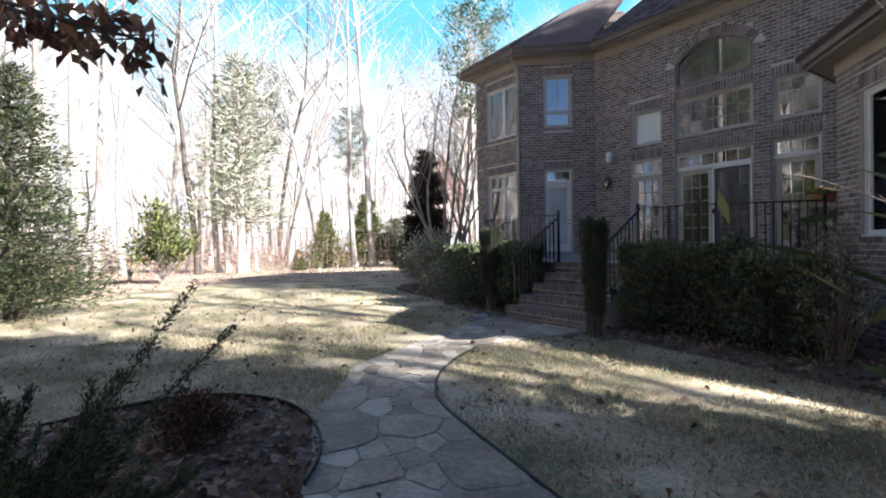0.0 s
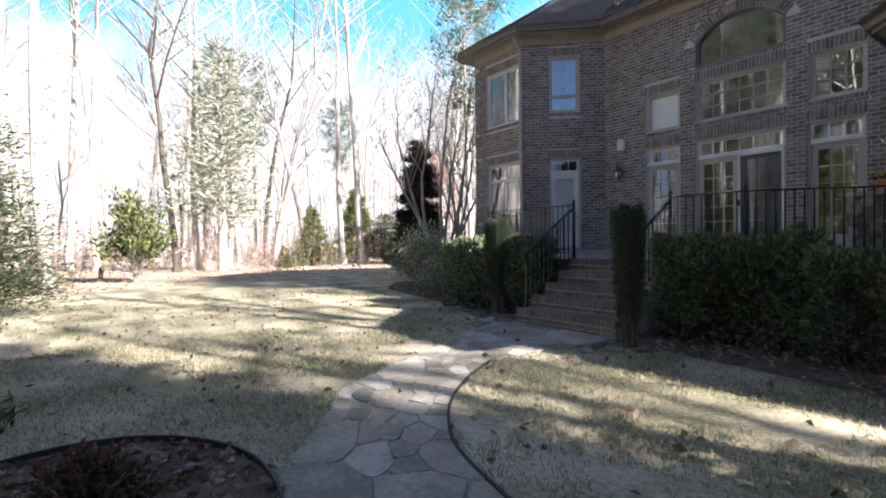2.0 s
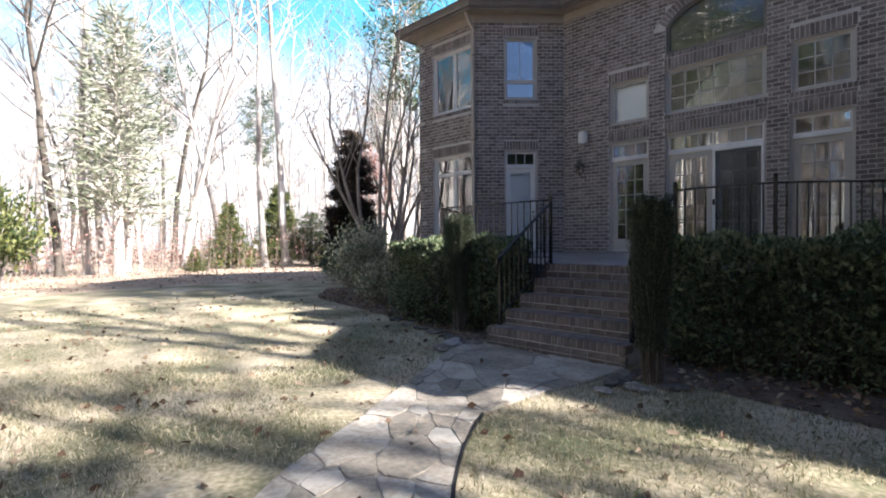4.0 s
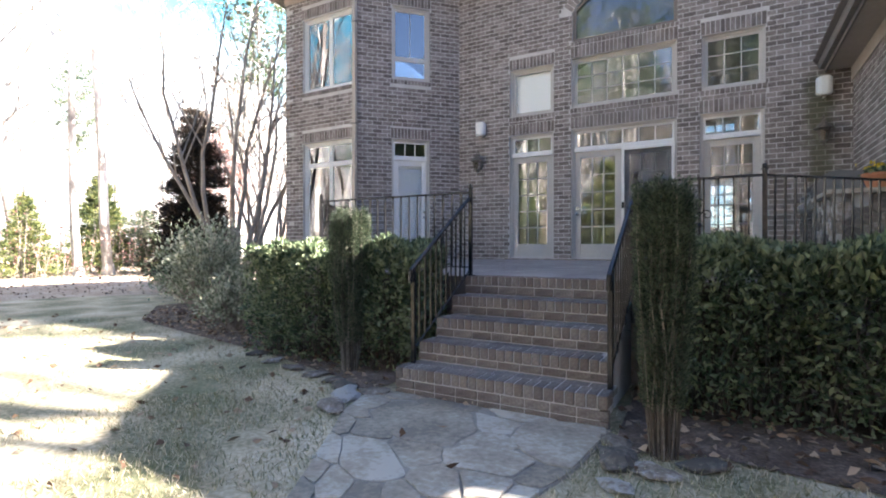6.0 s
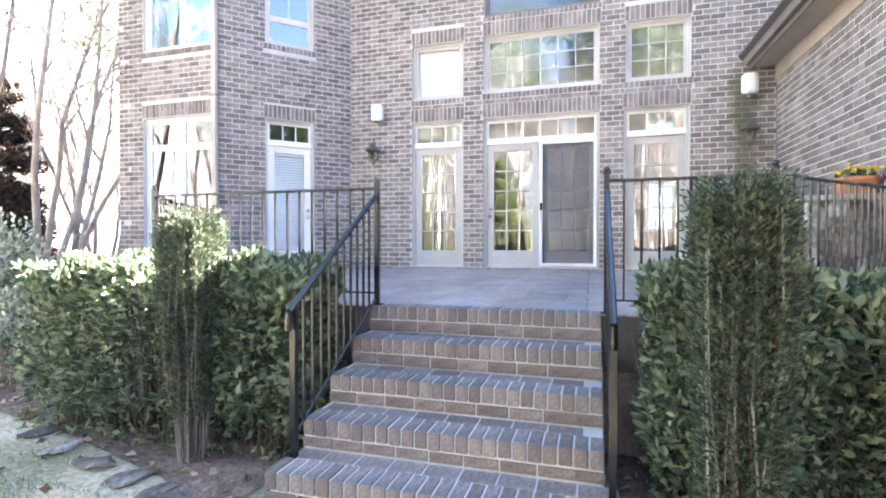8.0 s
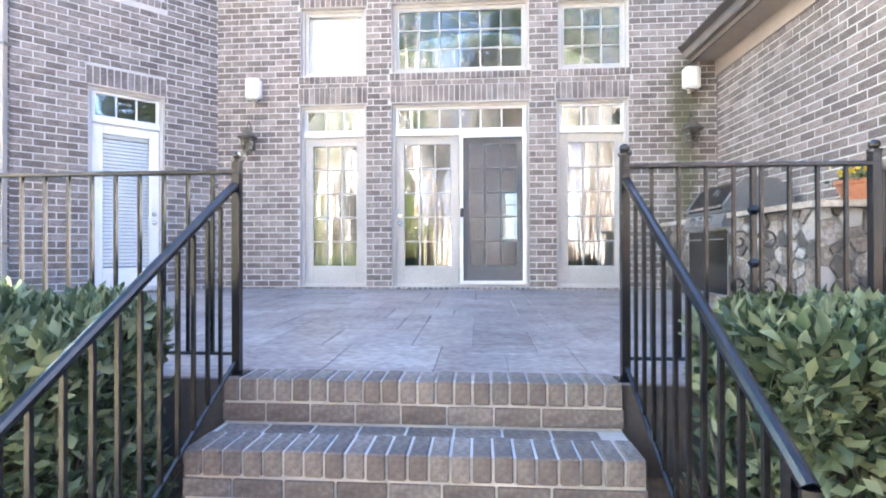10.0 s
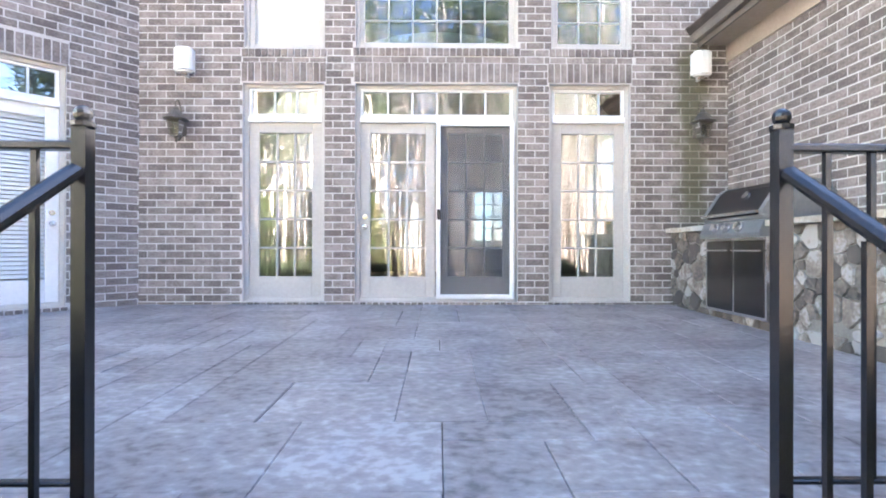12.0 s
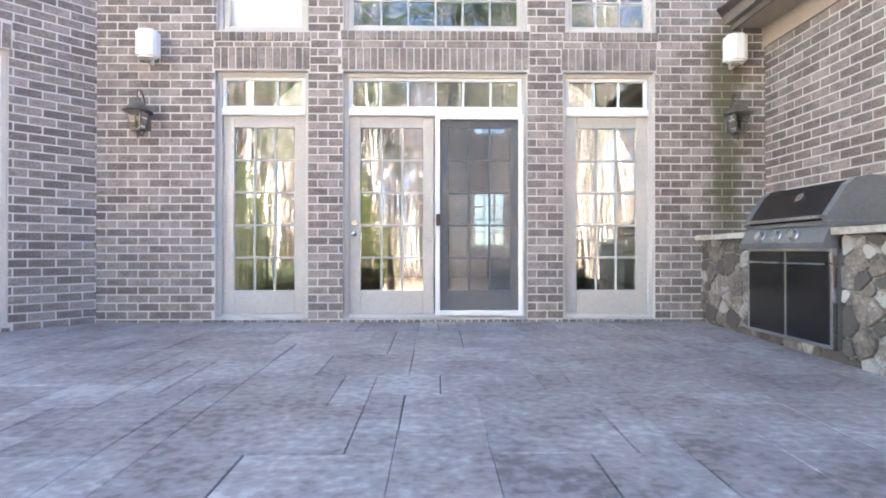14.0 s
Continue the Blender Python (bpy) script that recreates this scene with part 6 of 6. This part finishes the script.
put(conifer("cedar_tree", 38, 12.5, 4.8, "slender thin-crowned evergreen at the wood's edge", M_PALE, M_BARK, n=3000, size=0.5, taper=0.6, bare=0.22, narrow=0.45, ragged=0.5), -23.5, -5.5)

# No tree known here: unseen cedar added so its shade falls on the path
put(conifer("cedar_tree", 39, 9.0, 4.8, "tall dense cedar added out of view beside the wing to shade the path", M_CONIF, n=24000, size=0.26, taper=0.5, bare=0.12, narrow=0.3), 8.7, -8.9)

# feathery juniper close by the start of the path
jun = thing("juniper", (4.15, -12.98, G), "dark feathery spreading juniper close beside the path", "shrub")
r, g = random.Random(41), np.random.default_rng(41)
segs, p, n = [], [], []
for i in range(90):
    a, e, L = r.uniform(0.9, 3.2), r.uniform(0.4, 1.25), r.uniform(0.55, 1.1)
    prev = Vector((r.gauss(0, 0.14), r.gauss(0, 0.12), 0))
    if i < 2:                              # two long plumes
        tip = (Vector((-0.30, 0.90, 1.28)), Vector((-0.10, 1.02, 1.12)))[i]
        d, L = (tip - prev).normalized(), (tip - prev).length
    else:
        d = Vector((math.cos(a) * math.cos(e), math.sin(a) * math.cos(e), math.sin(e)))
    for s in range(6):
        q = prev + d * L / 6
        segs.append((tuple(prev), tuple(q), 0.009 * (1 - s / 7), 0.009 * (1 - (s + 1) / 7)))
        m = 640 - 80 * s
        p.append(np.array(prev) + g.random(m)[:, None] * (np.array(q) - np.array(prev)) + g.normal(0, 0.055 * (1 - s / 6.2), (m, 3)))
        n.append(np.tile(np.array(d), (m, 1)))
        prev = q
        d = (d + Vector((0, 0, -0.05 if i > 1 else 0.0))).normalized()
part("woody_core", tube_mesh("woody_core", segs, M_BARKD, 4), None, jun)
leaf_cloud("foliage", np.concatenate(p), np.concatenate(n), 0.024, 0.006, M_CEDAR, jun, 41, 0.2, 0, 0.5)

# oak bough with brown leaves reaching in over the start of the path
OX, OY = 0.5, -15.6
oak = thing("oak_tree", (OX, OY, G), "oak keeping its brown withered leaves, one bough over the lawn", "tree")
segs = [((0, 0, -0.1), (0.05, 0.1, 1.4), 0.17, 0.13), ((0.05, 0.1, 1.4), (0.1, 0.1, 3.2), 0.13, 0.10), ((0.1, 0.1, 3.2), (0.0, 0.0, 6.5), 0.10, 0.03)]
part("trunk", tube_mesh("trunk", segs, M_BARKD, 9), None, oak)
tips = []
for line in (((0.1, 0.1, 3.3), (0.7, 1.3, 3.25), (1.4, 2.4, 3.0), (1.95, 3.05, 2.82), (2.25, 3.45, 2.68)), ((0.1, 0.1, 3.5), (0.5, 1.5, 3.5), (1.1, 2.5, 3.2), (1.55, 2.95, 2.98), (1.9, 3.2, 2.8))):
    bough = []
    for k, (a, b) in enumerate(zip(line, line[1:])):
        bough.append((a, b, 0.03 - 0.006 * k, 0.024 - 0.006 * k))
        for j in range(4 + 3 * k):
            f = r.random()
            q = Vector(a).lerp(Vector(b), f)
            e = q + Vector((r.gauss(0, 0.16), r.gauss(0, 0.16), r.gauss(-0.05, 0.10)))
            bough.append((tuple(q), tuple(e), 0.007, 0.003))
            if k > 0:
                tips += [tuple(e), tuple(q.lerp(e, 0.6))]
    part("bough", tube_mesh("bough", bough, M_BARKD, 5), None, oak)
tp = np.array(tips)
q = tp[g.integers(0, len(tp), 330)] + g.normal(0, 0.035, (330, 3))
leaf_cloud("leaves", q, np.tile((0.2, 0.2, -0.7), (330, 1)), 0.12, 0.07, M_BROWN, oak, 42, 0.35, 0.2, 0.6)

# bare sapling in front of the wing
put(bare_tree("sapling", 43, 4.2, 0.028, "thin bare sapling in front of the wing", M_TWIG, (9, 4, 2), 0.3, group="", lean=1.0, up=0.1), 4.98, -6.25)

# ---- woods ----
kinds = [bare_tree("bare_tree", 51 + i, h, rad, lab, b, k, f) for i, (h, rad, lab, b, k, f) in enumerate((
    (17, 0.17, "tall slender bare hardwood with pale grey bark", M_BARK, (11, 5, 4), 0.45),
    (20, 0.20, "tall bare hardwood with a forked pale crown", M_BARK, (12, 5, 4), 0.5),
    (14, 0.11, "thin bare tree with fine pale twigs", M_BARK, (12, 5, 3), 0.3),
    (19, 0.18, "straight dark-barked bare tree", M_BARKD, (10, 5, 4), 0.5),
    (10, 0.07, "spindly bare understorey tree", M_TWIG, (12, 5, 3), 0.2)))]
spots = [(-17.2, -12.7, 1, 1.05), (-24.9, -7.5, 3, 1.0), (-28.0, -1.3, 0, 1.15), (-32.9, 8.3, 0, 1.2), (-29.8, -10.9, 1, 1.0)]
for k, (x, y, i, s) in zip((1, 3, 0), (spots[0], spots[1], spots[2])):
    put(kinds[k], x, y, 0.7, s)
put(kinds[2], -26.0, -4.0, 0.2, 1.1)
put(kinds[4], -21.0, -11.0, 0.2, 1.0)
again(kinds[0], spots[3][0], spots[3][1], 2.0, 1.2)
again(kinds[1], spots[4][0], spots[4][1], 1.0, 1.0)
p1 = put(pine("pine_tree", 61, 18.0, "tall pine with a green crown in the woods"), -40, -22, 0, 1.0)
rw = random.Random(77)
made = 0
while made < 150:
    a = radians(rw.uniform(128, 222))
    d = 22 + 44 * rw.random() ** 0.8
    x, y = -1 + d * math.cos(a), -8 + d * math.sin(a)
    if abs(x + 14) < 6 and y > -2:
        continue
    again(kinds[rw.choices((0, 1, 2, 3, 4), (3, 3, 4, 1, 4))[0]], x, y, rw.uniform(0, 6.28), rw.uniform(0.8, 1.3))
    made += 1
for i in range(8):
    a, d = radians(rw.uniform(130, 225)), rw.uniform(38, 62)
    again(p1, -1 + d * math.cos(a), -8 + d * math.sin(a), rw.uniform(0, 6.28), rw.uniform(0.8, 1.2))
# woods behind the start of the walk, mirrored in the windows
for i in range(130):
    a, d = radians(rw.uniform(215, 318)), 14 + 24 * rw.random()
    again(kinds[rw.choices((0, 1, 2, 3, 4), (1, 1, 5, 1, 7))[0]], 1 + d * math.cos(a), -10 + d * math.sin(a), rw.uniform(0, 6.28), rw.uniform(0.8, 1.2))
for i in range(44):
    a, d = radians(rw.uniform(212, 312)), rw.uniform(14, 30)
    again(p1, 1 + d * math.cos(a), -10 + d * math.sin(a), rw.uniform(0, 6.28), rw.uniform(0.6, 1.25))
for i in range(70):
    again(kinds[rw.choice((2, 4, 4))], rw.uniform(-16, 16), rw.uniform(-36, -19), rw.uniform(0, 6.28), rw.uniform(0.9, 1.3))
again(c1, -4.5, -21.0, 0.3, 1.7), again(c1, -10.5, -22.0, 2.3, 2.0)
# unseen trees set towards the sun, whose shadows stripe the lawn
for x, y, k, s in ((16, -4.5, 2, 1.1), (20, -2.0, 0, 1.0), (22, -6.0, 1, 0.95), (27, 1.5, 1, 1.1), (30, -3.5, 0, 1.1), (18, -8.0, 4, 1.2), (24, 4.0, 2, 1.2), (34, 3.0, 1, 1.1), (36, -1.0, 0, 1.2), (15, -7.2, 4, 1.0), (14.5, -11.0, 2, 0.9), (40, 6, 1, 1.2), (28, -8, 2, 1.2), (20, -11, 4, 1.3), (44, 1, 0, 1.3), (32, 8, 2, 1.3)):
    again(kinds[k], x, y, x * 1.7, s)

# Unseen cedars added beyond the wing to block sun from the near lawn
shade = put(conifer("cedar_tree", 71, 6.5, 4.0, "dense cedar added out of view beyond the wing to shade the near lawn", M_CONIF, n=7000, size=0.34, taper=0.6, bare=0.1), 14.5, -6.9, 0.0, 1.4)
put(conifer("cedar_tree", 72, 13.0, 3.7, "tall narrow cedar added out of view beyond the wing to shade the lawn", M_CONIF, n=9000, size=0.34, taper=0.45, bare=0.1), 15.47, -4.75), again(shade, 13.4, -9.2, 2.0, 1.5), again(shade, 15.2, -11.0, 0.6, 1.4), again(shade, 18.5, -7.4, 2.9, 1.05), again(kinds[2], 17.5, -2.5, 0.8, 1.2), again(kinds[3], 17.3, 0.4, 0.3, 1.05), again(kinds[0], 18.0, -1.3, 2.1, 1.1), again(kinds[1], 20.6, 2.2, 1.4, 1.0)
for x, y, k in ((12.2, 5.6, 1.0), (13.8, 6.6, 1.1), (15.4, 7.4, 1.15), (17.0, 7.0, 1.2), (16.5, 9.0, 1.1)):      # tall pines added unseen beyond the house to keep sun off the bay
    again(p1, x, y, x, k)

# far woods: many thin trunks and twigs, past counting
segs = []
for i in range(1500):
    a, d = rw.uniform(0, 2 * math.pi), 60 + 50 * rw.random()
    x, y = d * math.cos(a), -6 + d * math.sin(a)
    h = rw.uniform(9, 20)
    lx, ly = rw.gauss(0, 0.5), rw.gauss(0, 0.5)
    segs.append(((x, y, G - 0.5), (x + lx, y + ly, G + h), rw.uniform(0.08, 0.2), 0.03))
    for j in range(10):
        f = rw.uniform(0.3, 1.0)
        b = rw.uniform(0, 6.28)
        L = rw.uniform(1, 3.2)
        q = (x + lx * f, y + ly * f, G + h * f)
        segs.append((q, (q[0] + L * math.cos(b), q[1] + L * math.sin(b), q[2] + L * rw.uniform(0.3, 1.1)), 0.045, 0.012))
tagged(part("far_woods", tube_mesh("far_woods", segs, M_BARK, 3), None), "pale tangle of bare trunks in the distant woods", "woods", kind="stuff")
# brush and saplings at the wood's edge
def thicket(name, count, place, top, leaf, label, dense=3, size=0.13, keep=0.8):
    """Thin stems with side twigs and some withered leaves, past counting."""
    segs, pq = [], []
    for _ in range(count):
        x, y = place()
        if y > 1 and x > -24:
            continue
        z = ground_z(x, y)
        h = rw.uniform(0.5, top)
        tx, ty = rw.gauss(0, 0.25), rw.gauss(0, 0.25)
        segs.append(((x, y, z - 0.05), (x + tx, y + ty, z + h), 0.008 + 0.004 * h ** 0.5, 0.004))
        for j in range(dense):
            f = rw.uniform(0.25, 0.95)
            q = (x + tx * f, y + ty * f, z + h * f)
            k = 0.35 * (h / 2) ** 0.5
            e = (q[0] + rw.gauss(0, k), q[1] + rw.gauss(0, k), q[2] + rw.uniform(0.1, 0.5) * (h / 2) ** 0.5)
            segs.append((q, e, 0.007, 0.003))
            pq += [e, q]
    tagged(part(name, tube_mesh(name, segs, M_TWIG, 3), None), label, "brush", kind="stuff")
    g = np.random.default_rng(count)
    pq = np.array(pq)
    pq = np.repeat(pq[g.random(len(pq)) < keep], 2, 0)
    tagged(leaf_cloud(name + "_leaves", pq + g.normal(0, 0.15, (len(pq), 3)), g.normal(0, 1, (len(pq), 3)), size, size * 0.6, leaf, None, 5), "withered leaves on the brush", "leaves", kind="stuff")


def wood_edge():
    a, d = radians(rw.uniform(135, 225)), 19 + 26 * rw.random()
    return -1 + d * math.cos(a), -8 + d * math.sin(a)


thicket("brush", 1300, wood_edge, 3.2, M_PINK, "tangled bare saplings and brush at the wood's edge")
thicket("tall_brush", 1100, lambda: (rw.uniform(-22, 17), rw.uniform(-34, -17.5)), 8.0, M_BROWN, "tall thin saplings and dark brush south of the lawn", 7, 0.12, 0.35)

# ---- lawn grass and fallen leaves ----
PATH_POLY = LE + RE[::-1]


def scatter(count, x0, x1, y0, y1, seed, ok):
    g = np.random.default_rng(seed)
    out = []
    for x, y in zip(g.uniform(x0, x1, count), g.uniform(y0, y1, count)):
        if ok(x, y):
            out.append((x, y, ground_z(x, y)))
    return np.array(out)


def on_lawn(x, y):
    return inside(LAWN, x, y) and not inside(PATH_POLY, x, y) and not inside(BED_HOUSE, x, y) and not inside(BED_LAWN, x, y)


q = np.concatenate([scatter(95000, -3, 8, -12.6, -6, 1, on_lawn), scatter(30000, -9, 3, -14, -4.5, 2, on_lawn)])
nz = np.array([noise.noise((x * 1.1, y * 1.1, 7)) for x, y, _ in q])
q = q[nz > -0.25]
tagged(leaf_cloud("grass", q + np.array((0, 0, -0.004)), np.tile((0, 0, 0.8), (len(q), 1)), 0.055, 0.007, M_GRASS, None, 6, 0.1, 0, 0.55, 0.4), "short dormant grass blades, straw with some green", "grass", kind="stuff")
q = np.concatenate([scatter(4200, 0.8, 5.5, -14, -10.9, 3, lambda x, y: inside(BED_LAWN, x, y)), scatter(5200, -9, 8, -7, -3, 4, lambda x, y: inside(BED_HOUSE, x, y) and not inside(patio_poly, x, y)), scatter(1300, -10, 8, -14, -5, 5, on_lawn),
                    scatter(60, -1, 6, -12.5, -6, 6, lambda x, y: inside(PATH_POLY, x, y)) + np.array((0, 0, 0.03)), scatter(5000, -34, -12, -22, 6, 8, lambda x, y: not inside(LAWN, x, y))])
tagged(leaf_cloud("fallen_leaves", q + np.array((0, 0, 0.022)), np.random.default_rng(1).normal(0, 1, (len(q), 3)) * np.array((1, 1, 0.12)), 0.085, 0.055, M_FALLEN, None, 7, 0.22, 0.0, 0.12), "curled brown and tan fallen leaves", "leaves", kind="stuff")
# rough stones along the bed by the steps
r = random.Random(91)
for x, y, s in ((-1.30, -6.25, 0.16), (-1.50, -6.05, 0.13), (-1.22, -6.55, 0.14), (-1.75, -5.92, 0.10), (-2.1, -5.85, 0.11), (-2.5, -5.72, 0.12), (1.12, -6.45, 0.15), (1.35, -6.55, 0.12), (1.05, -6.15, 0.11), (-3.0, -5.6, 0.10), (-3.5, -5.42, 0.11), (-1.15, -6.05, 0.12), (1.2, -6.85, 0.10), (1.6, -6.3, 0.12)):
    bm = bmesh.new()
    bmesh.ops.create_icosphere(bm, subdivisions=2, radius=1)
    o = Vector((r.uniform(0, 9), r.uniform(0, 9), 0))
    for v in bm.verts:
        k = 1 + 0.6 * noise.noise(v.co * 1.1 + o)
        v.co = Vector((v.co.x * s * k * 1.3, v.co.y * s * k * 0.8, v.co.z * s * 0.28 * k))
    ob = tagged(part("edging_stone", bm, M_FIELD), "rough flat grey stone edging the bed", "stone", "bed edging stones")
    ob.matrix_world = pose(x, y, G + s * 0.2, 0, 0, r.uniform(0, 180))
